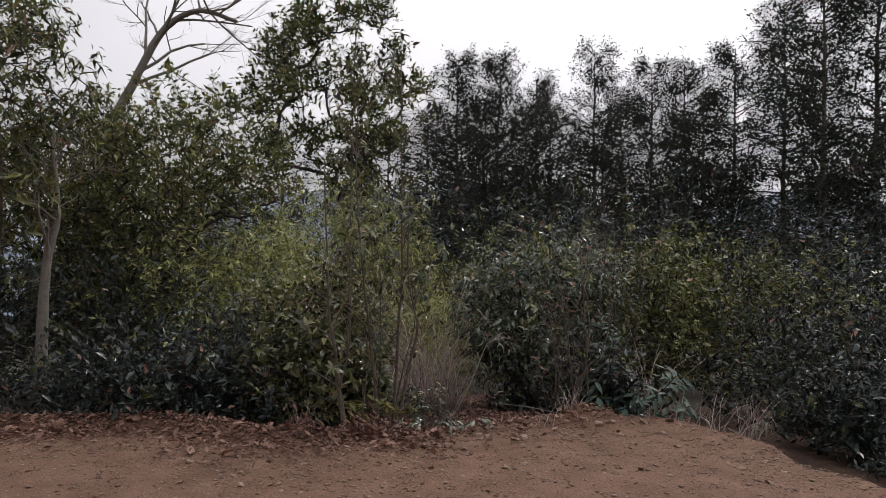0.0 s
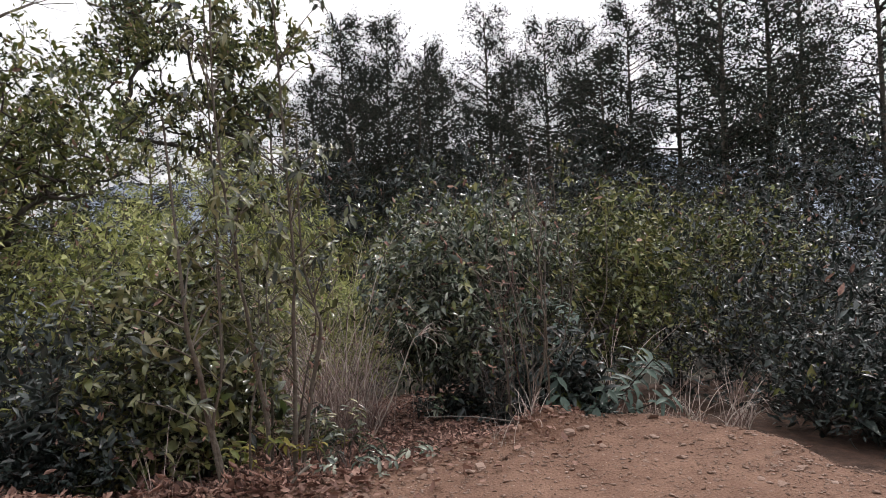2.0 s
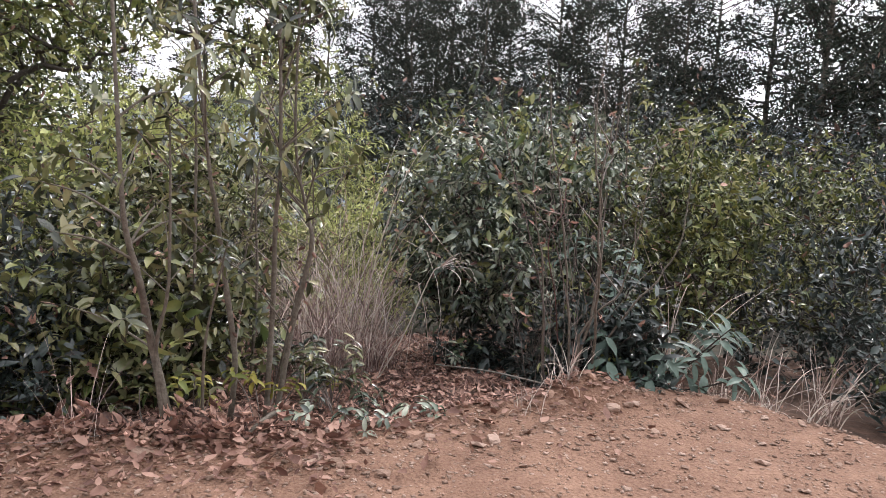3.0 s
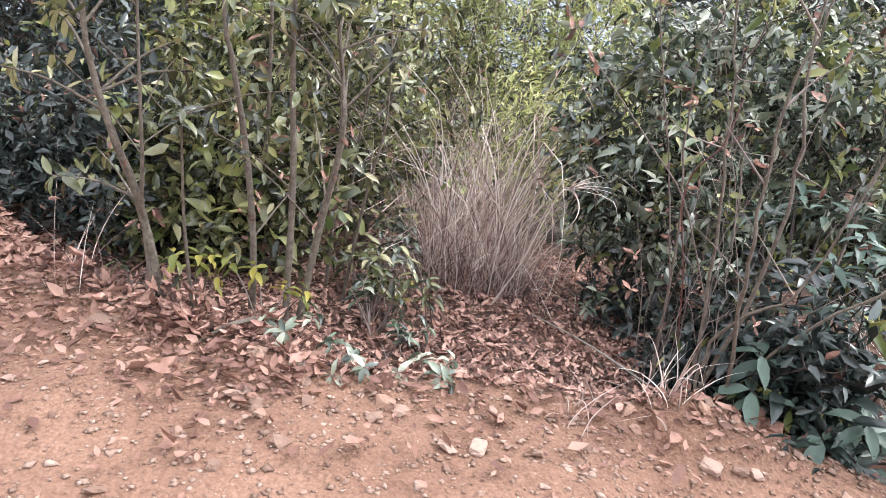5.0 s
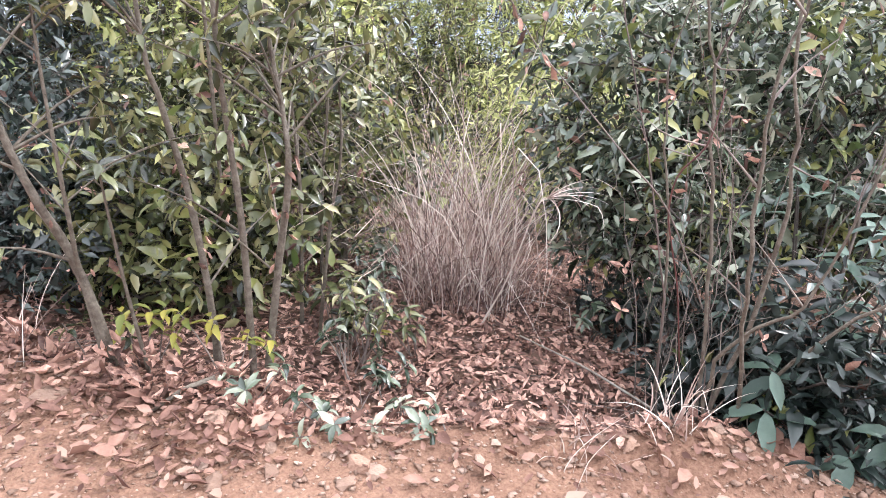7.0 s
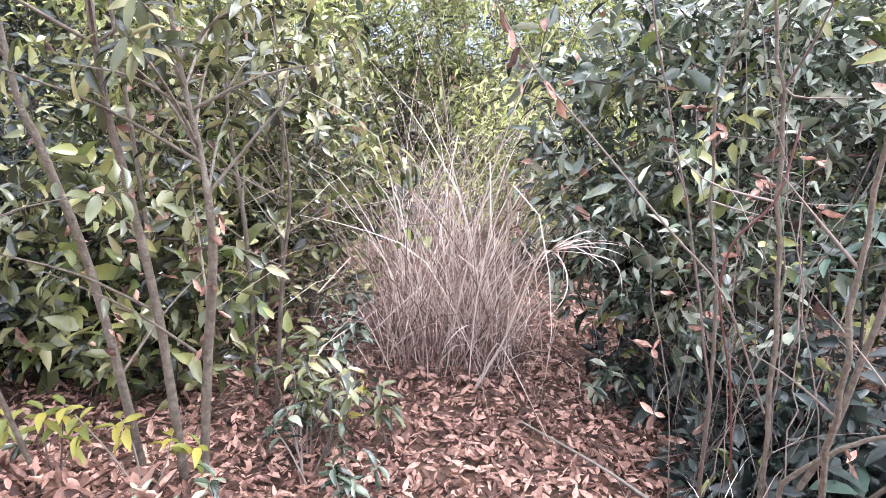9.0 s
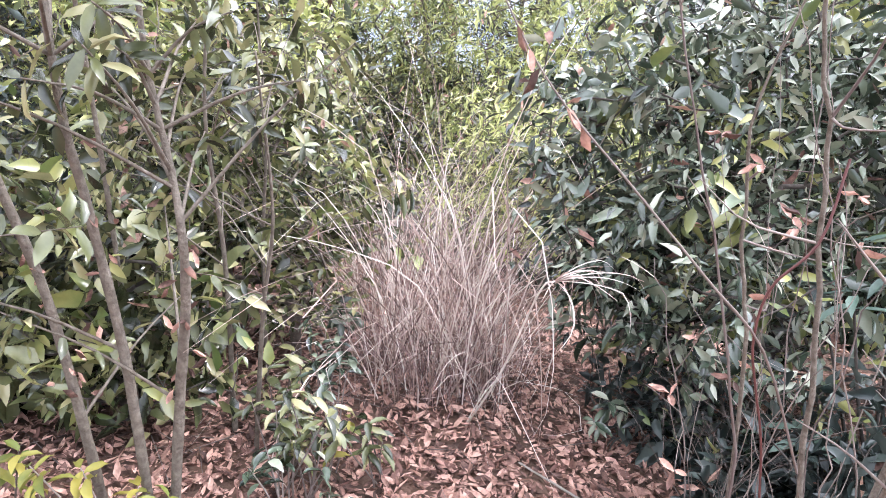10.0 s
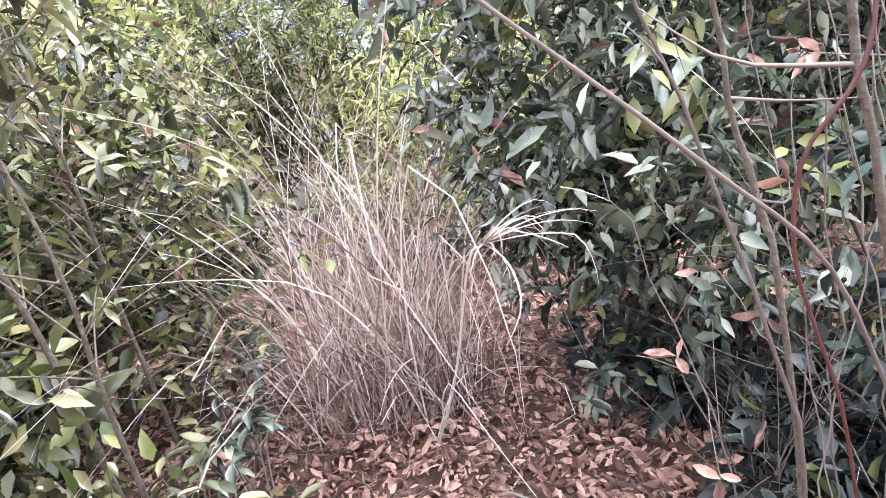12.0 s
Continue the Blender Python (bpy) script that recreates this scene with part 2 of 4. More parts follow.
def cones_mesh(name, A, B, ra, rb, sides=5):
    """Tapered limbs from A to B, all in one mesh."""
    A, B = np.asarray(A, float), np.asarray(B, float)
    T = unit(B - A)
    R = np.where(np.abs(T[:, 2:3]) > .9, np.array([[1., 0, 0]]), np.array([[0, 0, 1.]]))
    S = unit(np.cross(T, R))
    Q = np.cross(T, S)
    an = np.arange(sides) * 2 * np.pi / sides
    ring = np.cos(an)[None, :, None] * S[:, None] + np.sin(an)[None, :, None] * Q[:, None]
    ra, rb = np.broadcast_to(ra, len(A))[:, None, None], np.broadcast_to(rb, len(A))[:, None, None]
    V = np.concatenate([A[:, None] + ring * ra, (B + T * np.ravel(rb)[:, None] * .4)[:, None] + ring * rb], 1)
    i = np.arange(sides)
    f = np.stack([i, (i + 1) % sides, sides + (i + 1) % sides, sides + i], 1)
    off = (np.arange(len(A)) * 2 * sides)[:, None, None]
    return fast_mesh(name, V.reshape(-1, 3), [(f[None] + off).reshape(-1, 4)], True)


def spline(pts, n):
    """A smooth curve of n points through the given ones."""
    pts = np.asarray(pts, float)
    q = np.vstack([2 * pts[0] - pts[1], pts, 2 * pts[-1] - pts[-2]])
    u = np.linspace(0, len(pts) - 1 - 1e-6, n)
    k = u.astype(int)
    t = (u - k)[:, None]
    a, b, c, d = q[k], q[k + 1], q[k + 2], q[k + 3]
    return .5 * (2 * b + (c - a) * t + (2 * a - 5 * b + 4 * c - d) * t ** 2 + (3 * b - a - 3 * c + d) * t ** 3)


def tube_mesh(name, curve, radii, sides=8, knobs=0.0, seed=0):
    """One bent, tapered stem with a closed tip and uneven bark."""
    g = np.random.default_rng(seed)
    C = np.asarray(curve, float)
    n = len(C)
    T = unit(np.gradient(C, axis=0))
    ref = np.array([0.3, 1., 0.1])
    S = unit(np.cross(T, ref))
    Q = np.cross(T, S)
    an = np.arange(sides) * 2 * np.pi / sides
    r = np.asarray(radii)[:, None] * (1 + knobs * g.normal(size=(n, sides)))
    V = C[:, None] + (np.cos(an)[None, :, None] * S[:, None] + np.sin(an)[None, :, None] * Q[:, None]) * r[:, :, None]
    V = np.vstack([V.reshape(-1, 3), C[-1:] + T[-1:] * radii[-1]])
    i = np.arange(sides)
    f = np.stack([i, (i + 1) % sides, sides + (i + 1) % sides, sides + i], 1)
    F = (f[None] + (np.arange(n - 1) * sides)[:, None, None]).reshape(-1, 4)
    base = (n - 1) * sides
    tip = np.stack([base + i, base + (i + 1) % sides, np.full(sides, n * sides)], 1)
    return fast_mesh(name, V, [F, tip], True)


def blades_mesh(name, P, az, lean, L, W, curl, seg=7, seed=0):
    """Grass blades: each a narrow folded ribbon that rises at `lean` and arches over by `curl` radians."""
    g = np.random.default_rng(seed)
    n = len(P)
    s = np.linspace(0, 1, seg + 1)
    kink = g.uniform(.3, .9, n)[:, None]
    ang = lean[:, None] + curl[:, None] * (.6 * s[None] ** 1.6 + .4 * smooth(-.08, .08, s[None] - kink))
    step = (L / seg)[:, None]
    dx, dz = np.sin(ang) * step, np.cos(ang) * step
    hx = np.concatenate([np.zeros((n, 1)), np.cumsum(dx[:, :-1], 1)], 1)
    hz = np.concatenate([np.zeros((n, 1)), np.cumsum(dz[:, :-1], 1)], 1)
    out = np.stack([np.cos(az), np.sin(az), np.zeros(n)], 1)
    sway = np.stack([-np.sin(az), np.cos(az), np.zeros(n)], 1)
    bend = g.normal(0, .38, n)[:, None] * L[:, None] * s[None] ** 2
    C = P[:, None] + out[:, None] * hx[:, :, None] + sway[:, None] * bend[:, :, None]
    C[:, :, 2] += hz
    w = W[:, None] * (1 - .85 * s[None] ** 2)
    tw = g.uniform(0, np.pi, n)
    side = sway * np.cos(tw)[:, None] + np.cross(sway, np.array([0, 0, 1.])) * np.sin(tw)[:, None]
    V = np.stack([C - side[:, None] * w[:, :, None] / 2, C + side[:, None] * w[:, :, None] / 2], 2)
    k = np.arange(seg) * 2
    f = np.stack([k, k + 1, k + 3, k + 2], 1)
    off = (np.arange(n) * 2 * (seg + 1))[:, None, None]
    return fast_mesh(name, V.reshape(-1, 3), [(f[None] + off).reshape(-1, 4)], True)


# ---- ground ----
EDGE_X = [-60, -8, -3.7, -2.65, -2.0, -1.5, -1.1, -.74, -.12, .21, .5, .8, 1.08, 1.43, 1.8, 2.05, 2.4, 2.64, 60]
EDGE_Y = [6.5, 6.4, 6.1, 6.15, 5.92, 5.78, 5.86, 5.95, 6.0, 6.16, 6.35, 6.53, 6.57, 6.78, 6.8, 6.75, 6.58, 6.24, 6.2]
RIGHT_Y = [-60, 0, 3, 5.1, 5.4, 5.9, 6.3, 60]
RIGHT_X = [16, 5.2, 3.9, 3.0, 2.8, 2.82, 2.64, 2.6]


def beyond(x, y):
    """Metres past the road's edge (negative on the road)."""
    return np.maximum(y - np.interp(x, EDGE_X, EDGE_Y), x - np.interp(y, RIGHT_Y, RIGHT_X))


def smooth(a, b, v):
    t = np.clip((v - a) / (b - a), 0, 1)
    return t * t * (3 - 2 * t)


def height(x, y):
    x, y = np.asarray(x, float), np.asarray(y, float)
    s = beyond(x, y)
    h = .025 * np.sin(x * 1.3 + y * .7) * np.sin(y * 1.1 - x * .4) + .008 * np.sin(x * 6.1 + 1.7 * y) * np.sin(5.3 * y - x * 2)
    right = smooth(1.5, 2.6, x)
    left = 1 - smooth(-2.2, -.6, x)
    h = h + (.07 * left + .03) * np.exp(-((s + .02) / .14) ** 2) * (1 - .8 * right)
    h = h + .13 * np.exp(-(((x - 1.36) / .28) ** 2 + ((y - 6.6) / .16) ** 2))
    h = h - (.06 + .16 * right + .05 * left) * smooth(0, .22, s)
    fall = np.where(s > 0, np.where(s < 30, .155 * s - .055 * np.minimum(s, 3), 4.485 + .28 * (s - 30)), 0)
    h = h - np.minimum(fall, 110)
    h = h + np.maximum(0, -4.5 - y) * .5 * (1 - smooth(30, 80, -y))
    return h + .02 * np.sin(x * 3.3) * np.sin(y * 2.9 + x) * smooth(0, .4, s)


def grid_axis(lo, hi, step, far, n):
    mid = np.arange(lo, hi + step / 2, step)
    g = np.geomspace(step * 1.3, far, n)
    return np.concatenate([(lo - g)[::-1], mid, hi + g])


def build_ground():
    gx, gy = grid_axis(-5.5, 5.0, .06, 4000, 34), grid_axis(.8, 9.5, .06, 4000, 34)
    X, Y = np.meshgrid(gx, gy)
    Z = height(X, Y)
    near = (np.abs(X) < 6) & (Y > 0) & (Y < 10)
    lump = np.zeros(X.shape)
    for i, j in zip(*np.where(near)):
        lump[i, j] = noise.fractal((X[i, j] * 5, Y[i, j] * 5, 0), .8, 2.1, 5)
    Z = Z + lump * .011
    nx = len(gx)
    i, j = np.meshgrid(np.arange(nx - 1), np.arange(len(gy) - 1))
    a = (j * nx + i).ravel()
    F = np.stack([a, a + 1, a + nx + 1, a + nx], 1)
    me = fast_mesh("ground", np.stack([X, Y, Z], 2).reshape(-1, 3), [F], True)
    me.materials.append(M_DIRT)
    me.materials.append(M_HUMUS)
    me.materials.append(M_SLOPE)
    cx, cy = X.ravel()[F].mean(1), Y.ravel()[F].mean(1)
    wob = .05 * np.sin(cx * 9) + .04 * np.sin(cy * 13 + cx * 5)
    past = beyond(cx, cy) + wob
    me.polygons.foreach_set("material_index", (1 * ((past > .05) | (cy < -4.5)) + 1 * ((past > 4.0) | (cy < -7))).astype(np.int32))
    tagged(new("ground", me), "orange-brown dirt road dropping to leafy hillside soil", "ground", kind="structure")


build_ground()


def build_far_hills():
    """A ridge of hills on the horizon, all round."""
    n, rows = 220, 7
    a = np.linspace(0, 2 * np.pi, n, endpoint=False)
    ridge = 150 + 55 * np.sin(3 * a + 1) + 38 * np.sin(7 * a + 2.2) + 20 * np.sin(17 * a) + 9 * np.sin(41 * a + 1) + 5 * np.sin(83 * a)
    V = []
    for k in range(rows):
        t = k / (rows - 1)
        r = 1250 + 900 * t + 60 * np.sin(9 * a + k)
        V.append(np.stack([r * np.sin(a), r * np.cos(a), -130 + (ridge + 130) * t ** .8 + 6 * np.sin(31 * a + 2 * k)], 1))
    i = np.arange(n)
    F = [np.stack([k * n + i, k * n + (i + 1) % n, (k + 1) * n + (i + 1) % n, (k + 1) * n + i], 1) for k in range(rows - 1)]
    me = fast_mesh("backdrop", np.vstack(V), [np.vstack(F)], True)
    me.materials.append(M_FAR_HAZE)
    tagged(new("backdrop", me), "wooded hills on the horizon with blue-grey haze painted in and glowing", "hills", kind="structure")


build_far_hills()


def on_ground(x, y, lift=0.0):
    return (float(x), float(y), float(height(x, y)) + lift)


# ---- plants: growth ----
def blob_points(g, blobs, n, shell=.45, floor=0.12):
    """Points in a union of ellipsoids (x, y, z, rx, ry, rz), mostly in their outer part, with an uneven outline."""
    blobs = np.asarray(blobs, float)
    vol = np.prod(blobs[:, 3:], 1) ** (2 / 3)
    k = g.choice(len(blobs), n * 2, p=vol / vol.sum())
    v = unit(g.normal(size=(n * 2, 3)))
    r = shell + (1 - shell) * g.random(n * 2) ** .6
    ph = g.uniform(0, 6.28, 6)
    r = r * (1 + .16 * np.sin(5 * v[:, 0] + ph[0] + 4 * v[:, 2]) * np.sin(4 * v[:, 1] + ph[1]) + .10 * np.sin(11 * v[:, 0] + ph[2]) * np.sin(9 * v[:, 2] + ph[3]))
    P = blobs[k, :3] + v * blobs[k, 3:] * r[:, None]
    P = P[P[:, 2] > height(P[:, 0], P[:, 1]) + floor]
    return P[:n]


def grow(g, base, roots, targets, steep=.6):
    """Joins every target to the nearest limb below it. Returns the limbs' ends and weights, and the last twig to each target."""
    nodes = [np.array(p, float) for p in roots]
    par = [-1] + [i for i in range(len(roots) - 1)]
    order = np.argsort(np.linalg.norm(targets - np.asarray(base), axis=1))
    tips = []
    arr = np.zeros((len(roots) + 2 * len(targets), 3))
    arr[:len(roots)] = nodes
    cnt = len(roots)
    for t in order:
        p = targets[t]
        d = arr[:cnt] - p
        cost = np.linalg.norm(d, axis=1) + steep * np.maximum(0, d[:, 2] + .05)
        j = int(np.argmin(cost))
        mid = (arr[j] + p) / 2 + g.normal(0, .045, 3) * np.linalg.norm(d[j]) + np.array([0, 0, -.05 * np.linalg.norm(d[j])])
        arr[cnt], arr[cnt + 1] = mid, p
        par += [j, cnt]
        tips.append(cnt + 1)
        cnt += 2
    par = np.array(par)
    w = np.zeros(cnt)
    w[tips] = 1
    for i in range(cnt - 1, 0, -1):
        if par[i] >= 0:
            w[par[i]] += w[i] + .02
    return arr[:cnt], par, w, np.array(tips)


def bushy(name, label, category, base, roots, blobs, n, leaf, mat, bark, seed, per=9, tip_r=.0022, grow_r=.42, shape=LEAF8, group="",
          shell=.3, droop=0.0, spread=.9, floor=.12, width=.38, upright=.5, cluster=.16, young=.12, dead=.02):
    """A shrub or leafy tree: limbs that branch out to the crown's outline, and a crown of single leaves."""
    g = np.random.default_rng(seed)
    base = np.array(base, float)
    th = thing(name, base, label, category, group)
    T = blob_points(g, blobs, n, shell, floor)
    high = (g.random(len(T)) < .25) & (T[:, 2] > np.median(T[:, 2]))
    T[high, 2] += g.uniform(.05, .48, high.sum())
    roots = [base + np.array(r) for r in roots]
    N, par, w, tips = grow(g, base, roots, T)
    e = np.arange(1, len(N))
    r = tip_r * np.maximum(w, 1) ** grow_r
    k = len(roots)
    C = spline(N[:k], 6 * k)
    part("trunk" if name.endswith("tree") else "main_stem", tube_mesh("stem", C - base, np.interp(np.linspace(0, k - 1, 6 * k), np.arange(k), r[:k]), 8, .05, seed), bark, th)
    e = e[k - 1:]
    part("limb" if name.endswith("tree") else "stem", cones_mesh("stem", N[par[e]] - base, N[e] - base, np.minimum(r[par[e]] * .96, r[e] * 2.5), r[e], 5), bark, th, kind="stuff")
    a, b = N[par[tips]], N[tips]
    k = np.repeat(np.arange(len(tips)), per)
    s = g.random(len(k)) ** .7
    P = a[k] + (b[k] - a[k]) * s[:, None] + g.normal(0, cluster * .28, (len(k), 3)) * (.3 + s[:, None])
    tw = unit(b - a)
    D = unit(tw[k] * .55 + g.normal(0, spread * .55, (len(k), 3)) + np.array([0, 0, -droop]))
    U = unit(np.array([0, 0, 1.]) * upright + g.normal(0, .38, (len(k), 3)))
    L = leaf * g.lognormal(0, .3, len(k))
    W = L * width * g.uniform(.75, 1.2, len(k))
    tree = name.endswith("tree")
    # fewer pale shoots, so the shade painted into these leaves stays dark
    if mat == M_LEAF_DARK_SHADE:
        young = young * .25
    pick = np.where(g.random(len(tips))[k] < young, 1, 0)
    pick[g.random(len(k)) < dead] = 2
    for q, (nm, mt) in enumerate((("crown" if tree else "foliage", mat), ("young_foliage", M_LEAF_YOUNG), ("dead_foliage", M_DEAD))):
        u = pick == q
        if u.sum() > 5:
            part(nm, leaves_mesh(nm, (P - base)[u], D[u], U[u], L[u], W[u], shape if q < 2 else CURL8), mt, th, kind="stuff" if q else "")
    return th


# ---- shrubs beside the hollow ----
bushy("shrub", "dense evergreen shrub with glossy narrow green leaves beside dry grass", "shrub", on_ground(1.2, 8.35), [(0, 0, 0), (.05, .0, .35), (0, .05, .7)],
      [(1.15, 8.35, .75, 1.0, 1.0, 1.1), (.68, 8.12, .95, .7, .65, .85), (1.7, 8.6, 1.0, .8, .8, .85), (.75, 7.95, .62, .5, .38, .38)], 1250, .068, M_LEAF_GLOSSY, M_BARK_DARK, 11, per=14, droop=.5, width=.37, floor=.42)
bushy("shrub", "tall evergreen shrub with olive-green leaves and dead twigs", "shrub", on_ground(2.6, 9.0), [(0, 0, 0), (0, 0, .4), (.1, 0, .8)],
      [(2.6, 9.0, .8, 1.1, .9, 1.15), (3.2, 9.5, 1.0, .9, .9, .95)], 900, .07, M_LEAF_MID, M_BARK_DARK, 12, per=11, droop=.4, width=.37, young=.35)
bushy("shrub", "dark evergreen shrub with small green leaves", "shrub", on_ground(4.1, 9.8), [(0, 0, 0), (0, 0, .4)],
      [(4.1, 9.8, .7, 1.25, 1.0, 1.25), (5.2, 10.0, .7, 1.2, 1.0, 1.1)], 800, .07, M_LEAF_MID, M_BARK_DARK, 13, per=11, shape=LEAF5)
bushy("shrub", "bluish dark green shrub on the road's falling shoulder", "shrub", on_ground(4.5, 7.6), [(0, 0, 0), (0, 0, .3)],
      [(4.5, 7.7, .15, .95, .9, .95), (5.4, 7.2, .1, 1.0, 1.0, 1.0), (3.9, 8.3, .2, .8, .7, .8)], 800, .07, M_LEAF_DARK_SHADE, M_BARK_DARK, 14, per=11, shape=LEAF5)
bushy("shrub", "dark leafy shrub low on the slope beside the road", "shrub", on_ground(4.4, 5.9), [(0, 0, 0), (0, 0, .3)],
      [(4.6, 5.9, -.3, .9, .9, .7)], 450, .07, M_LEAF_DARK_SHADE, M_BARK_DARK, 15, per=10, shape=LEAF5)
bushy("shrub", "broad-leaved evergreen shrub behind the saplings", "shrub", on_ground(-1.4, 7.7), [(0, 0, 0), (0, 0, .4), (.1, -.1, .9)],
      [(-1.4, 7.9, .5, .8, .6, .85), (-1.5, 7.4, .7, .5, .4, .7), (-2.0, 7.6, .5, .7, .7, .9)], 560, .075, M_LEAF_BROAD, M_BARK, 16, per=9, droop=.35, width=.40, floor=.35, dead=.04, young=.25)
bushy("shrub", "leafy yellow-green shrub with pale speckled leaves", "shrub", on_ground(-2.6, 8.9), [(0, 0, 0), (0, 0, .5)],
      [(-2.5, 9.1, .9, 1.0, .8, 1.25), (-3.4, 8.7, .6, .9, .8, 1.1)], 800, .07, M_LEAF_LIT, M_BARK, 17, per=10, shape=LEAF5, droop=.2)
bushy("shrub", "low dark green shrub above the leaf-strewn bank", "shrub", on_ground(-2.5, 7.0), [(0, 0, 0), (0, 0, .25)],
      [(-2.5, 6.95, .25, .75, .55, .7), (-3.3, 6.9, .1, .7, .5, .55), (-1.9, 6.75, .1, .5, .4, .5)], 600, .075, M_LEAF_DARK_SHADE, M_BARK_DARK, 18, per=9, shape=LEAF5)
bushy("shrub", "fine-leaved yellow-green bush with skylight partly painted into its leaves", "shrub", on_ground(-1.9, 12.4), [(0, 0, 0), (0, 0, .8)],
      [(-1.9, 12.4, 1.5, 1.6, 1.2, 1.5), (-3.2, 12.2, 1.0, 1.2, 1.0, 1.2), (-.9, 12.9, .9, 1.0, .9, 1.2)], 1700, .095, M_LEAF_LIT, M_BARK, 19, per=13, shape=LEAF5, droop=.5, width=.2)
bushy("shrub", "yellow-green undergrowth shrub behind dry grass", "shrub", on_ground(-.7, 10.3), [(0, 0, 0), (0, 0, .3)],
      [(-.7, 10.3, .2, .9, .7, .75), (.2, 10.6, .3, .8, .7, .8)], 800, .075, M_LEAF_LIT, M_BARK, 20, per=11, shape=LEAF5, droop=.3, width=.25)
bushy("shrub", "grey-green shrub with pale leaf tops", "shrub", on_ground(1.2, 11.0), [(0, 0, 0), (0, 0, .6)],
      [(1.2, 11.0, .8, 1.3, 1.0, 1.3), (2.4, 11.5, .8, 1.2, 1.0, 1.3)], 600, .085, M_LEAF_MID, M_BARK, 21, per=10, shape=LEAF5, droop=.2)

bushy("shrub", "dark evergreen shrub crowding the road's shoulder", "shrub", on_ground(3.7, 6.7), [(0, 0, 0), (0, 0, .25)],
      [(3.75, 6.75, -.15, .55, .5, .55), (4.3, 6.5, -.2, .6, .5, .6)], 420, .07, M_LEAF_DARK_SHADE, M_BARK_DARK, 22, per=11, shape=LEAF5)
bushy("shrub", "dark evergreen shrub on the falling slope", "shrub", on_ground(3.95, 5.4), [(0, 0, 0), (0, 0, .2)],
      [(4.0, 5.4, -.35, .6, .6, .55), (4.8, 4.9, -.3, .8, .7, .7)], 420, .07, M_LEAF_DARK_SHADE, M_BARK_DARK, 23, per=10, shape=LEAF5)
# Near-black leaf colour stands in for the deep shadow under the trees.
bushy("shrub", "dense shrub under trees, deep shade painted into its dark leaves", "shrub", on_ground(-4.6, 8.3), [(0, 0, 0), (0, 0, .5)],
      [(-4.6, 8.3, .5, 1.2, .7, 1.2), (-6.0, 8.0, .5, 1.2, .8, 1.3), (-3.7, 8.0, .3, .8, .6, .9)], 800, .08, M_LEAF_DARK_SHADE, M_BARK_DARK, 24, per=10, shape=LEAF5)
bushy("shrub", "twiggy grey-green undergrowth beside the bank", "shrub", on_ground(-4.3, 6.7), [(0, 0, 0), (0, 0, .2)],
      [(-4.3, 6.75, .1, .8, .35, .45), (-5.4, 6.8, .2, .8, .4, .5)], 420, .06, M_LEAF_DARK_SHADE, M_TWIG, 25, per=6, shape=LEAF5)
bushy("shrub", "dense evergreen brush filling the hillside", "shrub", on_ground(-4.0, 11.5), [(0, 0, 0), (0, 0, .8)],
      [(-4.2, 11.3, .9, 1.5, 1.0, 1.6), (-6.5, 11.0, 1.0, 1.6, 1.0, 1.8)], 800, .09, M_LEAF_MID, M_BARK_DARK, 26, per=10, shape=LEAF5)
bushy("shrub", "olive brush on the hillside below the hollow", "shrub", on_ground(.2, 13.5), [(0, 0, 0), (0, 0, .8)],
      [(.3, 13.6, .4, 1.5, 1.0, 1.6), (2.2, 13.8, .5, 1.5, 1.0, 1.7)], 700, .10, M_LEAF_MID, M_BARK_DARK, 27, per=10, shape=LEAF5)
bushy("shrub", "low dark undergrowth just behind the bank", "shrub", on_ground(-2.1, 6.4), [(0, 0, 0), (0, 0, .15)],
      [(-2.1, 6.4, .2, .6, .3, .4), (-2.9, 6.35, .2, .6, .35, .4), (-3.6, 6.55, .2, .6, .35, .45)], 480, .07, M_LEAF_DARK_SHADE, M_BARK_DARK, 29, per=9, shape=LEAF5, floor=.04)
bushy("shrub", "leafy undergrowth between sapling stems", "shrub", on_ground(-1.2, 6.85), [(0, 0, 0), (0, 0, .2)],
      [(-1.25, 6.85, .3, .6, .35, .5), (-1.75, 6.65, .25, .4, .3, .45)], 420, .085, M_LEAF_BROAD, M_BARK_DARK, 30, per=8, floor=.04, droop=.3, width=.42)

bushy("shrub", "leafy olive undergrowth between saplings and dry grass", "shrub", on_ground(-1.0, 7.75), [(0, 0, 0), (0, 0, .3)],
      [(-1.0, 7.75, .55, .42, .38, .7), (-1.25, 8.3, .7, .5, .45, .8), (-1.4, 7.6, .9, .4, .35, .6)], 420, .058, M_LEAF_BROAD, M_BARK, 38, per=9, floor=.05, droop=.3, width=.42, young=.3)
bushy("shrub", "dark narrow-leaved shrub under the yellow-green bush", "shrub", on_ground(-2.6, 11.6), [(0, 0, 0), (0, 0, .5)],
      [(-2.5, 11.7, .3, .9, .6, .9), (-1.3, 11.6, .0, .8, .6, .7)], 600, .09, M_LEAF_MID, M_BARK_DARK, 39, per=11, shape=LEAF5, droop=.5, width=.22)
bushy("shrub", "dark leafy growth in the shade of the thicket", "shrub", on_ground(1.45, 6.98), [(0, 0, 0), (0, 0, .1)],
      [(1.45, 7.0, .05, .3, .2, .32), (1.7, 6.95, .1, .3, .25, .4), (1.25, 7.15, .0, .25, .2, .28)], 260, .075, M_LEAF_DARK_SHADE, M_BARK_DARK, 40, per=9, floor=.02, droop=.3)
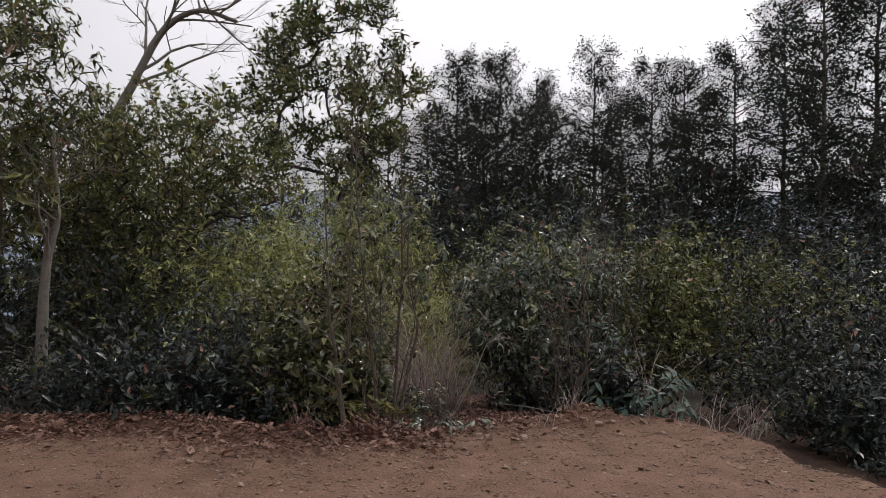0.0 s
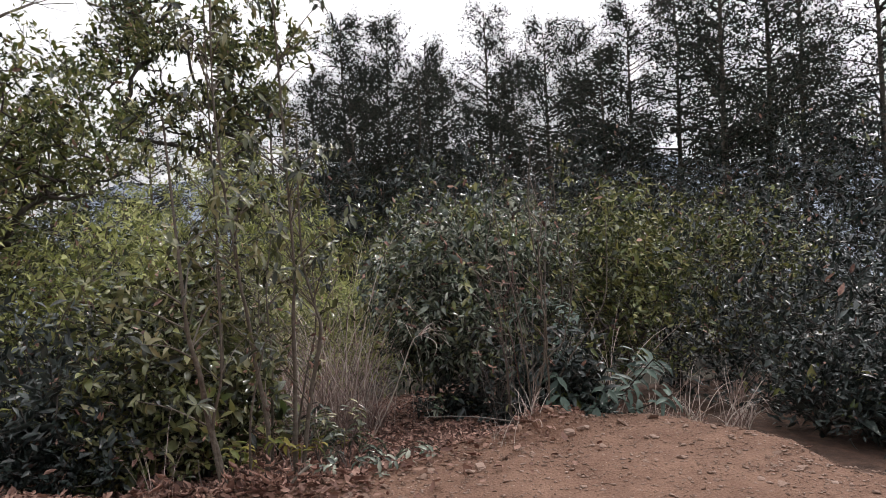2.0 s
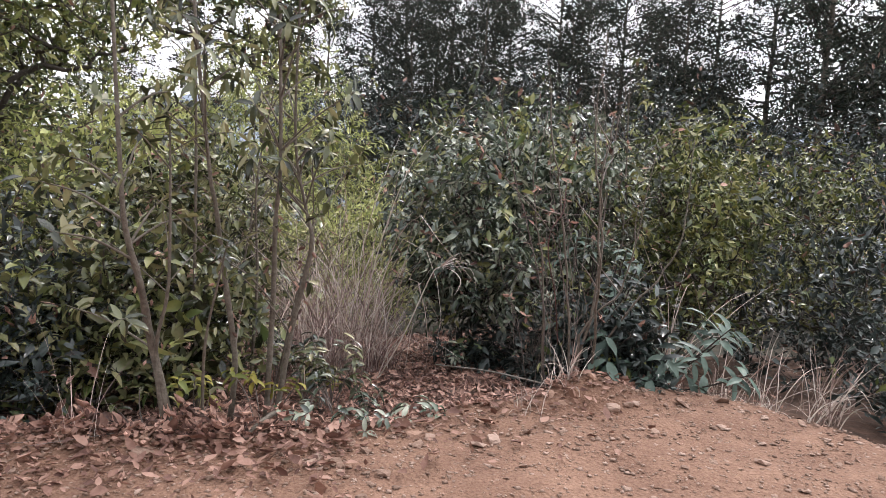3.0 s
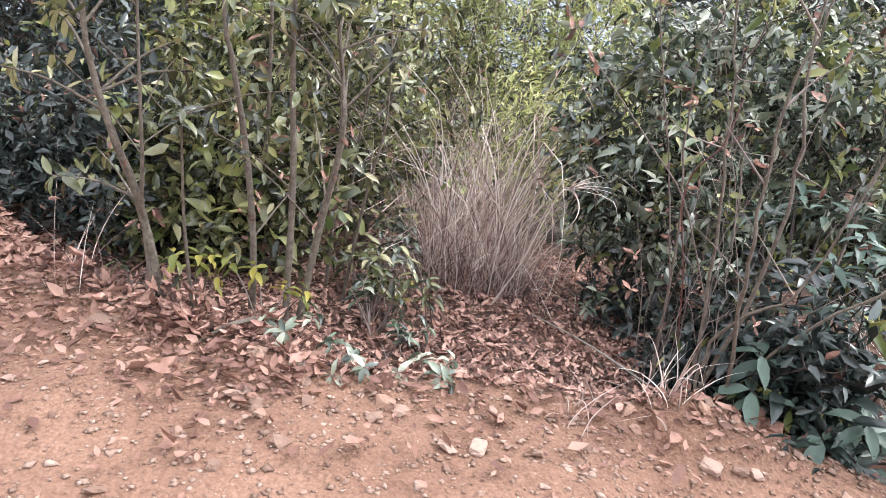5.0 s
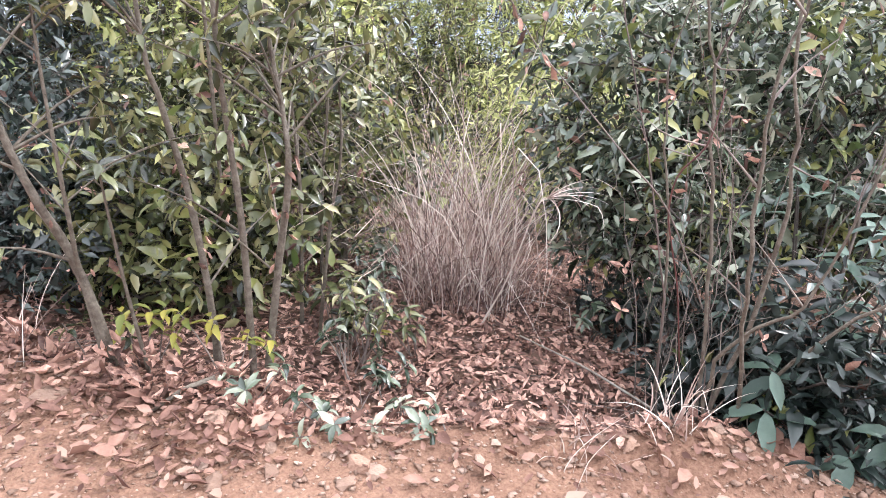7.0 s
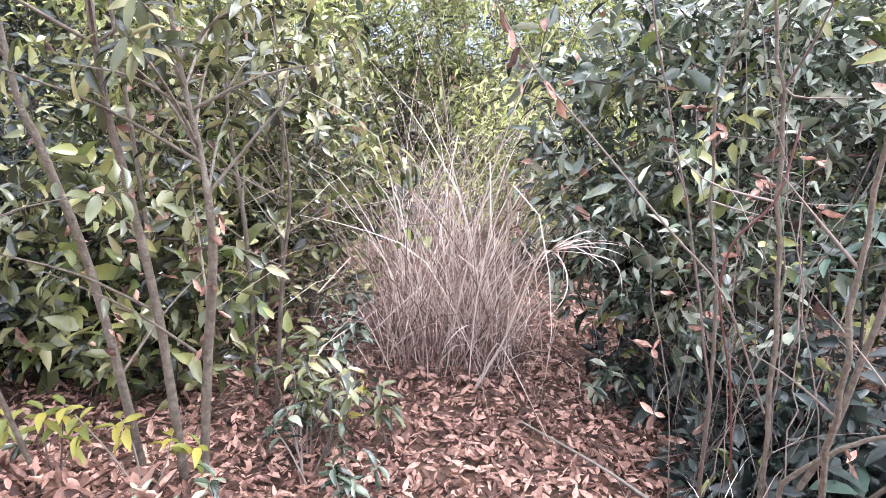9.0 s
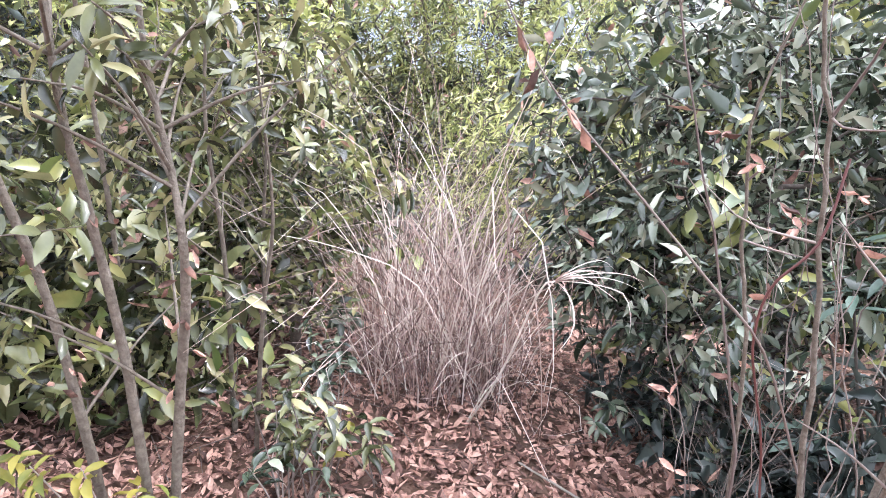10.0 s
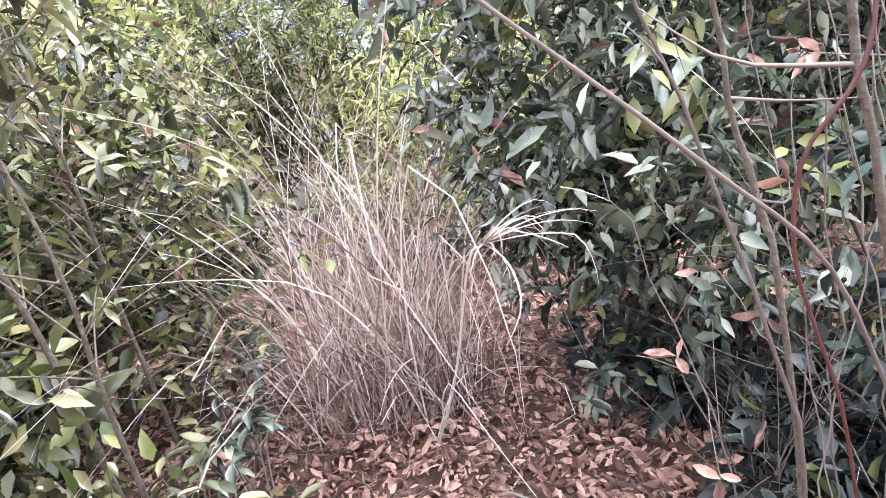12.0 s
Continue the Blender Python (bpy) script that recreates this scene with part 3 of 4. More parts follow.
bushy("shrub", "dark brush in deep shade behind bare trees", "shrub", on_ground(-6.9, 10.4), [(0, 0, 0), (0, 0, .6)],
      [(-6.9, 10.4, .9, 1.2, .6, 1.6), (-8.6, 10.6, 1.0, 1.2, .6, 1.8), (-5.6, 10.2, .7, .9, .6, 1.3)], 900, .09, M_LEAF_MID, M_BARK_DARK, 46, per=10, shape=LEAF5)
bushy("shrub", "dark evergreen brush on the steep slope", "shrub", on_ground(6.3, 10.8), [(0, 0, 0), (0, 0, .5)],
      [(6.3, 10.8, .3, 1.2, .9, 1.5), (7.6, 12.8, .5, 1.4, 1.0, 2.0), (5.9, 13, .4, 1.2, 1.0, 1.8)], 700, .1, M_LEAF_DARK_SHADE, M_BARK_DARK, 36, per=9, shape=LEAF5)

# Added dark leaves cover bright litter where shade falls under thicket and shrub.
bushy("shrub", "added low dark leaves in place of shade under the thicket", "shrub", on_ground(1.25, 7.42), [(0, 0, 0), (0, 0, .1)],
      [(1.36, 7.4, .02, .38, .28, .32), (1.6, 7.15, .05, .35, .25, .35), (1.0, 7.78, 0, .3, .22, .28), (.75, 8.05, 0, .3, .2, .3)], 300, .07, M_LEAF_DARK_SHADE, M_BARK_DARK, 37, per=8, floor=.03, droop=.3)

# ---- trees on the slope ----
bushy("evergreen_tree", "evergreen tree with yellow-green leaves over dark shade", "tree", on_ground(-4.2, 9.6), [(0, 0, 0), (.05, 0, 1.2), (0, .1, 2.2), (.1, 0, 3.0)],
      [(-4.1, 9.5, 2.9, 1.5, 1.3, 1.1), (-3.0, 9.6, 2.7, .9, .9, .6), (-5.3, 9.4, 2.6, 1.2, 1.1, 1.2), (-4.7, 9.5, 1.4, 1.4, 1.0, .9)], 2000, .08, M_LEAF_MID, M_BARK_DARK, 31,
      per=11, shape=LEAF5, shell=.3, tip_r=.003, young=.6)
bushy("evergreen_tree", "leafy tree with drooping narrow leaves by the road", "tree", on_ground(-4.7, 6.9), [(0, 0, 0), (0, 0, 1.2), (.05, 0, 2.4), (0, 0, 3.4)],
      [(-4.8, 6.9, 3.5, 1.1, 1.0, 1.3), (-4.6, 6.6, 2.4, .7, .7, .7)], 520, .11, M_LEAF_MID, M_BARK, 32, per=11, shape=LEAF5, droop=.6, width=.24, shell=.3)
_g = np.random.default_rng(331)
bushy("broadleaf_tree", "tall broadleaf tree with open grey-green crown", "tree", on_ground(-2.6, 17.0), [(0, 0, 0), (0, 0, 2.5), (-.1, 0, 4.2), (-.4, 0, 6.0), (-.5, 0, 7.8)],
      [(-3.0 + 2.4 * np.cos(a) * f, 17 + 1.3 * np.sin(3 * a), 5.9 + 2.4 * np.sin(a) * f, r, r, r * .8)
       for a, f, r in zip(np.arange(26) * 2.4, np.sqrt((np.arange(26) + 1) / 26), _g.uniform(.4, .8, 26))], 1500, .13, M_LEAF_MID,
      M_BARK_DARK, 33, per=10, shape=LEAF5, shell=.1, tip_r=.005, grow_r=.36, width=.4, cluster=.3, young=.4)
bushy("evergreen_tree", "dense evergreen tree in shade behind the road", "tree", on_ground(-7.2, 9.5), [(0, 0, 0), (0, 0, 1.5), (0, 0, 3.0)],
      [(-7.2, 9.5, 2.8, 1.6, 1.5, 1.9), (-8.0, 9.8, .9, 1.6, 1.2, 1.4), (-6.6, 9.2, 4.6, 1.2, 1.2, 1.0)], 1100, .09, M_LEAF_MID, M_BARK_DARK, 34, per=10, shape=LEAF5, shell=.3, tip_r=.003)
bushy("evergreen_tree", "dark understorey tree among the slope's trunks", "tree", on_ground(-5.6, 12.5), [(0, 0, 0), (0, 0, 1.5), (0, 0, 2.5)],
      [(-5.6, 12.5, 1.8, 1.8, 1.2, 2.0)], 1100, .11, M_LEAF_MID, M_BARK_DARK, 35, per=9, shape=LEAF5, shell=.3, tip_r=.003)


def bare_tree(label, base, trunk, r0, mat, seed, forks=4, length=.8, spread=.5, up=.25, first=.4, count=9):
    """A leafless tree: a bent trunk, limbs off its upper part, and each limb forking into finer twigs."""
    g = np.random.default_rng(seed)
    base = np.array(base, float)
    th = thing("bare_tree", base, label, "tree")
    C = spline(np.array(trunk, float), 26)
    R = np.linspace(r0, r0 * .3, 26)
    part("trunk", tube_mesh("trunk", C, R, 8, .06, seed), mat, th)
    A, B, ra, rb = [], [], [], []

    def limb(p, d, ln, r, level):
        for _ in range(4):
            d = unit(d + g.normal(0, .17, 3) + np.array([0, 0, up * .12]))
            q = p + d * ln / 4
            A.append(p), B.append(q), ra.append(r), rb.append(r * .86)
            p, r = q, r * .86
            if level and g.random() < .75:
                limb(p, unit(d + g.normal(0, spread, 3)), ln * g.uniform(.4, .75), r * .6, level - 1)

    for i in range(count):
        k = int(g.uniform(first, 1) * 25)
        t = unit(C[min(k + 1, 25)] - C[max(k - 1, 0)])
        limb(C[k], unit(t * .6 + g.normal(0, .7, 3) + np.array([0, 0, up])), length * g.uniform(.6, 1.2), R[k] * .45, forks - 2)
    part("twig", cones_mesh("twig", A, B, ra, rb, 5), mat, th, kind="stuff")


bare_tree("pale-barked tree with bare twiggy lower branches", on_ground(-4.27, 7.05), [(0, 0, -.1), (-.02, 0, .8), (.02, 0, 1.7), (.12, 0, 2.2), (.05, 0, 3.0)],
          .07, M_BARK_PALE, 41, 5, .75, .5, .25, .5, 11)
bare_tree("tall leafless pale tree against the sky", on_ground(-7.8, 14.5), [(0, 0, -.1), (.1, 0, 2.5), (.35, 0, 5.2), (.95, 0, 6.6), (1.5, .1, 7.7), (2.3, 0, 8.1), (3.1, .1, 7.9)],
          .14, M_BARK_PALE, 42, 5, 1.8, .5, .5, .45, 13)
bare_tree("leafless grey twiggy sapling among evergreen shrubs", on_ground(2.0, 8.1), [(0, 0, -.05), (0, 0, .8), (.03, .1, 1.5), (.0, .1, 2.3)], .013, M_BARK, 43, 4, .7, .35, .8, .3, 9)
bare_tree("tangle of thin dead twigs beside the mound", on_ground(1.05, 7.15), [(0, 0, -.03), (.03, 0, .12), (.08, 0, .3)], .006, M_TWIG, 44, 4, .5, .6, .35, .1, 15)
bare_tree("leafless fine-twigged bush rising from the shrubs", on_ground(1.75, 7.9), [(0, 0, -.05), (0, 0, .7), (.05, .05, 1.4), (.1, .05, 2.0)], .010, M_TWIG, 45, 4, .75, .4, .7, .3, 12)


# ---- conifers ----
def conifer(seed, tall, crown_from, reach):
    """A tall conifer with an open, uneven crown of drooping sprays."""
    g = np.random.default_rng(seed)
    th = thing("conifer_tree", (0, 0, 0), "tall dark conifer with sparse drooping branches", "tree", "conifers on the slope")
    n = 14
    C = np.stack([g.normal(0, .03, n).cumsum(), g.normal(0, .03, n).cumsum(), np.linspace(-.3, tall, n)], 1)
    R = np.linspace(.15, .02, n)
    part("trunk", tube_mesh("trunk", C, R, 8, .05, seed), M_BARK, th)
    A, B, ra, SP, SD, SL = [], [], [], [], [], []
    z = tall * crown_from
    while z < tall * .985:
        t = (z - tall * crown_from) / (tall * (1 - crown_from))
        for _ in range(g.integers(2, 5)):
            az = g.uniform(0, 2 * np.pi)
            ln = reach * (1.02 - t) ** .55 * (.35 + .65 * min(1, t * 5 + .45)) * g.uniform(.5, 1.15) + .15
            o = np.array([np.cos(az), np.sin(az), 0])
            p0 = np.array([np.interp(z, C[:, 2], C[:, 0]), np.interp(z, C[:, 2], C[:, 1]), z])
            rise = g.uniform(-.15, .65) + .35 * t
            p1 = p0 + o * ln * .55 + np.array([0, 0, rise * ln * .55])
            p2 = p0 + o * ln + np.array([0, 0, rise * ln * .8])
            A += [p0, p1]
            B += [p1, p2]
            ra += [.012 + .012 * ln, .008 + .006 * ln]
            side = np.array([-o[1], o[0], 0])
            for _ in range(int(6 + 9.5 * ln)):
                u = g.uniform(.25, 1.05)
                q = (p0 + (p1 - p0) * u / .55) if u < .55 else (p1 + (p2 - p1) * (u - .55) / .45)
                sd = g.normal(0, .22) * ln * (1.1 - .6 * u)
                q = q + side * sd + np.array([0, 0, g.normal(0, .24) - abs(sd) * .2])
                for _ in range(9):
                    SP.append(q + g.normal(0, .10, 3))
                    SD.append(o * .3 + side * np.sign(sd) * g.uniform(0, .4) + g.normal(0, .6, 3))
                    SL.append(g.uniform(.09, .18))
        z += g.uniform(.16, .38)
    part("branch", cones_mesh("branch", A, B, ra, np.array(ra) * .5, 4), M_BARK_DARK, th, kind="stuff")
    SP, SD, SL = np.array(SP), np.array(SD), np.array(SL)
    U = unit(np.array([0, 0, .5]) + g.normal(0, .8, SP.shape))
    part("crown", leaves_mesh("crown", SP, SD, U, SL, SL * g.uniform(.22, .42, len(SL)), LEAF4), M_NEEDLE, th)
    return th


CONIFERS = [conifer(51, 15, .22, 3.3), conifer(52, 15, .28, 2.9), conifer(53, 15, .18, 3.6), conifer(54, 15, .34, 3.1)]
SPOTS = [  # x, y, top
    (.4, 30, 10.6), (2.3, 31, 10.9), (4.3, 33, 10.4), (6.6, 30, 10.9), (8.6, 28.5, 10.7), (10.2, 29, 10.2), (10.6, 25, 9.8), (11.9, 24, 11.2),
    (10.6, 19, 11.2), (12.8, 20, 11.9), (-1.0, 32, 9.2), (-2.6, 30, 8.2), (16.5, 20, 12.5), (9.0, 35, 10.5),
    (5.4, 36, 10.6), (17.5, 25, 12.5), (-4.6, 34, 8.0), (2.0, 37, 10.4), (8.6, 22.5, 7.6),
    (3.2, 27, 7.8), (6.0, 26, 7.6), (.5, 26, 7.0), (-7.5, 30, 7.5), (-10.5, 28, 7.5), (-13, 25, 7.5)]
for i, (x, y, top) in enumerate(SPOTS):
    zb = float(height(x, y))
    k = (top - zb) / 15.0
    m = pose(x, y, zb, 0, 0, 47 * i) @ Matrix.Diagonal((.55 + .45 * k, .55 + .45 * k, k, 1))
    if i < 4:
        CONIFERS[i].matrix_basis = m
    else:
        copy_thing(CONIFERS[i % 4], m)

bushy("understorey_tree", "dark evergreen understorey below the conifers", "tree", on_ground(5.0, 15.5), [(0, 0, 0), (0, 0, 1.5)],
      [(5.0, 15.5, .9, 2.2, 1.4, 2.0), (8.0, 15.0, .7, 2.2, 1.4, 2.1), (2.3, 16.5, .8, 2.0, 1.4, 2.0)], 1300, .11, M_LEAF_DARK_SHADE, M_BARK_DARK, 61, per=12, shape=LEAF4, tip_r=.004, cluster=.3)
bushy("understorey_tree", "dark shaded evergreen thicket on the slope", "tree", on_ground(3.5, 22.0), [(0, 0, 0), (0, 0, 2.0)],
      [(3.5, 22, 1.4, 3.2, 1.6, 3.2), (-.5, 22, 1.4, 2.5, 1.6, 3.0), (8, 21, 1.2, 2.6, 1.6, 3.2), (12, 20, 1, 2.5, 1.6, 3.2)], 1700, .17, M_LEAF_DARK_SHADE, M_BARK_DARK, 62, per=11, shape=LEAF4, tip_r=.005, cluster=.4)
bushy("understorey_tree", "dark evergreen thicket beside the road", "tree", on_ground(9.5, 11.5), [(0, 0, 0), (0, 0, 1.2)],
      [(8.0, 11.5, .4, 1.6, 1.3, 1.7), (10.5, 11.5, .6, 1.8, 1.4, 2.2), (7.0, 9.0, -.1, 1.3, 1.2, 1.2)], 900, .1, M_LEAF_DARK_SHADE, M_BARK_DARK, 63, per=9, shape=LEAF4, tip_r=.004, cluster=.3)


bushy("understorey_tree", "dark evergreen thicket on the far slope", "tree", on_ground(14.0, 14.0), [(0, 0, 0), (0, 0, 1.5)],
      [(12.5, 14.5, .6, 2.0, 1.4, 2.6), (15.5, 13.5, .6, 2.2, 1.4, 2.8), (18.5, 12.5, .6, 2.2, 1.4, 2.8), (10.5, 15.5, 1.4, 1.8, 1.3, 2.6), (13, 17.0, 1.6, 1.8, 1.3, 2.8)], 1300, .12, M_LEAF_DARK_SHADE, M_BARK_DARK, 64, per=13, shape=LEAF4, tip_r=.004, cluster=.3)


# ---- saplings with large single leaves ----
def leaf_meshes(prefix, mat, seed, curl=False, width=.36):
    g = np.random.default_rng(seed)
    out = []
    for _ in range(5):
        tv, tf = CURL11 if curl else LEAF11
        v = tv.copy()
        v[:, 1] *= width * g.uniform(.85, 1.15)
        v[:, 2] = v[:, 2] * g.uniform(.5, 1.6) + .12 * g.normal() * v[:, 1]
        v[4:, 1] += g.normal(0, .04)
        me = fast_mesh(prefix, v, tf, True)
        me.materials.append(mat)
        out.append(me)
    return out


BROAD = leaf_meshes("leaf", M_LEAF_BROAD, 1)
YELLOW = leaf_meshes("leaf", M_LEAF_YELLOW, 2)
BIG = leaf_meshes("leaf", M_LEAF_BIG, 3, width=.36)
DEAD = leaf_meshes("dead_leaf", M_DEAD, 4, curl=True, width=.36)
GREEN = leaf_meshes("leaf", M_LEAF_GLOSSY, 5, width=.4)


def put_leaf(g, meshes, parent, base, p, d, u, size, name="leaf"):
    X, Y, Z = leaf_axes(np.array([d]), np.array([u]))
    ob = new(name, meshes[g.integers(len(meshes))])
    ob.parent = parent
    m = Matrix((X[0], Y[0], Z[0])).transposed().to_4x4()
    ob.matrix_basis = Matrix.Translation(Vector(p) - Vector(base)) @ m @ Matrix.Diagonal((size, size, size, 1))
    return ob


def whorl(g, meshes, parent, base, tip, axis, n, size, name="leaf", fall=.25):
    """Leaves in a ring about the end of a shoot."""
    axis = unit(np.array(axis, float))
    s = unit(np.cross(axis, np.array([.3, .9, .2])))
    q = np.cross(axis, s)
    for i in range(n):
        a = 2.4 * i + g.normal(0, .3)
        o = np.cos(a) * s + np.sin(a) * q
        p = np.array(tip) - axis * size * .12 * i
        put_leaf(g, meshes, parent, base, p, o + axis * g.uniform(-.1, .5) + np.array([0, 0, -fall]), axis * .6 + np.array([0, 0, .7]) + g.normal(0, .2, 3), size * g.uniform(.75, 1.2), name)


def sapling(label, stem, r0, seed, shoots, leaf_from, size_in, whorls=7, dead=0, top_leaves=9, yellow=0.0, low=0):
    """A slim sapling: stem, side shoots, and each large leaf on its own."""
    size = size_in * .70
    g = np.random.default_rng(seed)
    base = np.array(stem[0], float)
    base[2] = float(height(base[0], base[1])) - .02
    stem = [tuple(base)] + list(stem[1:])
    th = thing("sapling", base, label, "sapling", "saplings by the road")
    C = spline(stem, 34)
    part("stem", tube_mesh("stem", C - base, np.linspace(r0, r0 * .3, 34) * (1 + .05 * np.sin(np.arange(34) * 2.1)), 8, .05, seed), M_BARK, th)
    tall = C[-1, 2] - base[2]
    for i in range(shoots):
        u = g.uniform(leaf_from, .97)
        if i < low:
            u = g.uniform(.12, .35)
        k = int(u * 33)
        az = g.uniform(0, 6.28)
        ln = g.uniform(.2, .5)
        o = np.array([np.cos(az), np.sin(az), g.uniform(.3, 1.0)])
        S = spline([C[k], C[k] + o * ln * .5 + np.array([0, 0, .03]), C[k] + o * ln], 7)
        part("shoot", tube_mesh("shoot", S - base, np.linspace(r0 * .32, r0 * .12, 7), 5), M_BARK, th)
        kind = YELLOW if g.random() < yellow else BROAD
        whorl(g, kind, th, base, S[-1], S[-1] - S[-3], whorls + g.integers(0, 3), size)
        for j in range(2):
            put_leaf(g, kind, th, base, S[3 + j], g.normal(0, 1, 3), np.array([0, 0, 1.]) + g.normal(0, .3, 3), size * g.uniform(.7, 1))
    whorl(g, BROAD, th, base, C[-1], C[-1] - C[-3], top_leaves, size * 1.1)
    for i in range(dead):
        k = int(g.uniform(.18, .5) * 33)
        put_leaf(g, DEAD, th, base, C[k] + g.normal(0, .03, 3), g.normal(0, .5, 3) + np.array([0, 0, -1]), g.normal(0, 1, 3), size * g.uniform(.45, .75), "dead_leaf")
    return th


SAPLING = "slim grey-brown sapling with large olive-green leaves"
sapling(SAPLING + " leaning over the bank", [(-.9, 6.0, 0), (-.98, 5.93, .48), (-.99, 5.82, .78), (-1.03, 5.77, 1.02), (-1.04, 5.74, 1.31), (-1.1, 5.8, 2.3)], .022, 71, 9, .5, .125, dead=4, low=2)
sapling(SAPLING, [(-.93, 5.97, 0), (-.96, 5.93, .42), (-.88, 5.86, .75), (-.86, 5.83, 1.2), (-.86, 5.83, 1.5)], .012, 72, 5, .5, .115, top_leaves=9)
sapling(SAPLING, [(-.72, 6.36, 0), (-.68, 6.3, .29), (-.73, 6.28, .73), (-.76, 6.21, 1.11), (-.79, 6.18, 1.35), (-.88, 6.2, 2.4), (-.85, 6.25, 3.6)], .018, 73, 28, .62, .12, dead=12, low=1)
sapling(SAPLING, [(-1.0, 6.75, 0), (-1.02, 6.75, .6), (-1.0, 6.7, 1.4), (-.98, 6.6, 2.6), (-.95, 6.55, 3.9)], .012, 76, 26, .55, .12)
sapling(SAPLING + " and dry dead leaves", [(-.53, 6.38, 0), (-.49, 6.32, .57), (-.47, 6.25, 1.04), (-.44, 6.19, 1.38), (-.46, 6.2, 2.4), (-.48, 6.2, 3.7)], .017, 74, 26, .62, .12, dead=10, low=1)
sapling(SAPLING + " forking low", [(-.49, 6.42, 0), (-.4, 6.42, .45), (-.33, 6.4, .75), (-.3, 6.38, .95), (-.34, 6.4, 1.12), (-.4, 6.4, 1.5), (-.38, 6.38, 2.4)], .018, 75, 18, .5, .12, dead=18, low=2)
sapling("thin sapling with broad green leaves in the shade", [(-.6, 6.95, 0), (-.45, 6.85, .5), (-.35, 6.8, .9), (-.35, 6.75, 1.4)], .010, 77, 9, .3, .11)
sapling("thin sapling with broad green leaves in the shade", [(-.75, 7.0, 0), (-.7, 6.95, .6), (-.7, 6.9, 1.2), (-.6, 6.9, 1.8)], .012, 78, 10, .3, .11)
sapling("young shoot with large drooping leaves", [(-.78, 6.05, 0), (-.74, 5.95, .45), (-.65, 5.85, .8), (-.6, 5.8, .98)], .009, 79, 2, .7, .12, top_leaves=8)
sapling("thin sapling with broad green leaves beside the hollow", [(-.95, 7.45, 0), (-.9, 7.4, .5), (-.82, 7.35, 1.0), (-.8, 7.3, 1.6)], .011, 70, 14, .2, .105)


def seedling(label, place, tall, n, size, meshes, seed, name="seedling"):
    """A small plant: short stems, each with a ring of leaves."""
    g = np.random.default_rng(seed)
    base = np.array(on_ground(*place))
    th = thing(name, base, label, "seedling", "low plants along the bank")
    for i in range(n):
        o = np.array([*g.normal(0, .09, 2), tall * g.uniform(.5, 1)])
        S = spline([base + np.array([*g.normal(0, .02, 2), -.01]), base + o * .6 + g.normal(0, .01, 3), base + o], 6)
        part("stem", tube_mesh("stem", S - base, np.linspace(.004, .002, 6), 5), M_TWIG, th)
        whorl(g, meshes, th, base, S[-1], S[-1] - S[-3], g.integers(5, 9), size)
    return th


seedling("yellow-green seedling among dead leaves", (-.85, 6.1), .34, 4, .085, YELLOW, 81)
seedling("yellowing leafy seedling beside a sapling", (-.5, 6.2), .42, 4, .08, YELLOW, 82)
seedling("small pale green plant on the bank", (-1.05, 6.0), .25, 3, .08, BROAD, 83)
seedling("low dark green plant on leaf litter", (.02, 6.18), .16, 6, .07, GREEN, 84)
seedling("low dark green plant at the road's edge", (.26, 6.35), .18, 6, .07, GREEN, 85)
seedling("small leafy plant under the saplings", (-.15, 6.6), .3, 4, .085, GREEN, 86)
seedling("small leafy plant under the saplings", (-.3, 6.75), .5, 5, .085, BROAD, 87)
seedling("small green plant among dead leaves", (-.35, 6.15), .2, 4, .075, GREEN, 88)
seedling("pale leafy shoot beside the hollow", (-.05, 7.0), .35, 4, .08, BROAD, 89)
seedling("low leafy plant under the shrub", (.75, 7.75), .28, 6, .08, GREEN, 90)
seedling("low leafy plant under the shrub", (1.05, 7.55), .32, 6, .085, GREEN, 91)


seedling("leafy green plant in dead leaves under the saplings", (-.4, 6.9), .4, 6, .085, BROAD, 201)
seedling("green seedling with a yellow leaf beside the hollow", (-.22, 6.8), .45, 5, .08, BROAD, 202)
seedling("broad-leaved green seedling beside dry grass", (-.62, 7.12), .34, 5, .1, BROAD, 205)
seedling("leafy plant between dry grass and saplings", (-.6, 7.45), .4, 6, .08, GREEN, 203)
seedling("leafy plant between dry grass and saplings", (-.75, 7.8), .4, 6, .08, GREEN, 204)
seedling("leafy green seedling in the leaf litter", (.02, 6.55), .2, 5, .07, GREEN, 96)
seedling("small yellow-green seedling in the leaf litter", (-.2, 6.95), .3, 3, .07, YELLOW, 97)
seedling("leafy green plant beside the sapling stems", (-.35, 7.15), .45, 5, .085, GREEN, 98)


def big_leaf_shrub(label, place, spots, seed, size):
    g = np.random.default_rng(seed)
    base = np.array(on_ground(*place))
    th = thing("shrub", base, label, "shrub")
    for x, y, z, n in spots:
        tip = np.array([x, y, z])
        S = spline([base + g.normal(0, .04, 3) * np.array([1, 1, 0]), base * .5 + tip * .5 + np.array([0, 0, -.05]), tip], 8)
        part("stem", tube_mesh("stem", S - base, np.linspace(.008, .004, 8), 5), M_BARK_DARK, th)
        whorl(g, BIG, th, base, tip, S[-1] - S[-2] + np.array([0, 0, .02]), n, size)
    return th


_g = np.random.default_rng(92)
big_leaf_shrub("low shrub with large dark green drooping leaves below the mound", (1.95, 7.35),
               [(x, y, z, int(n)) for x, y, z, n in zip(_g.uniform(1.45, 2.45, 30), _g.uniform(6.75, 7.4, 30), _g.uniform(-.28, .42, 30), _g.integers(6, 10, 30))], 93, .15)
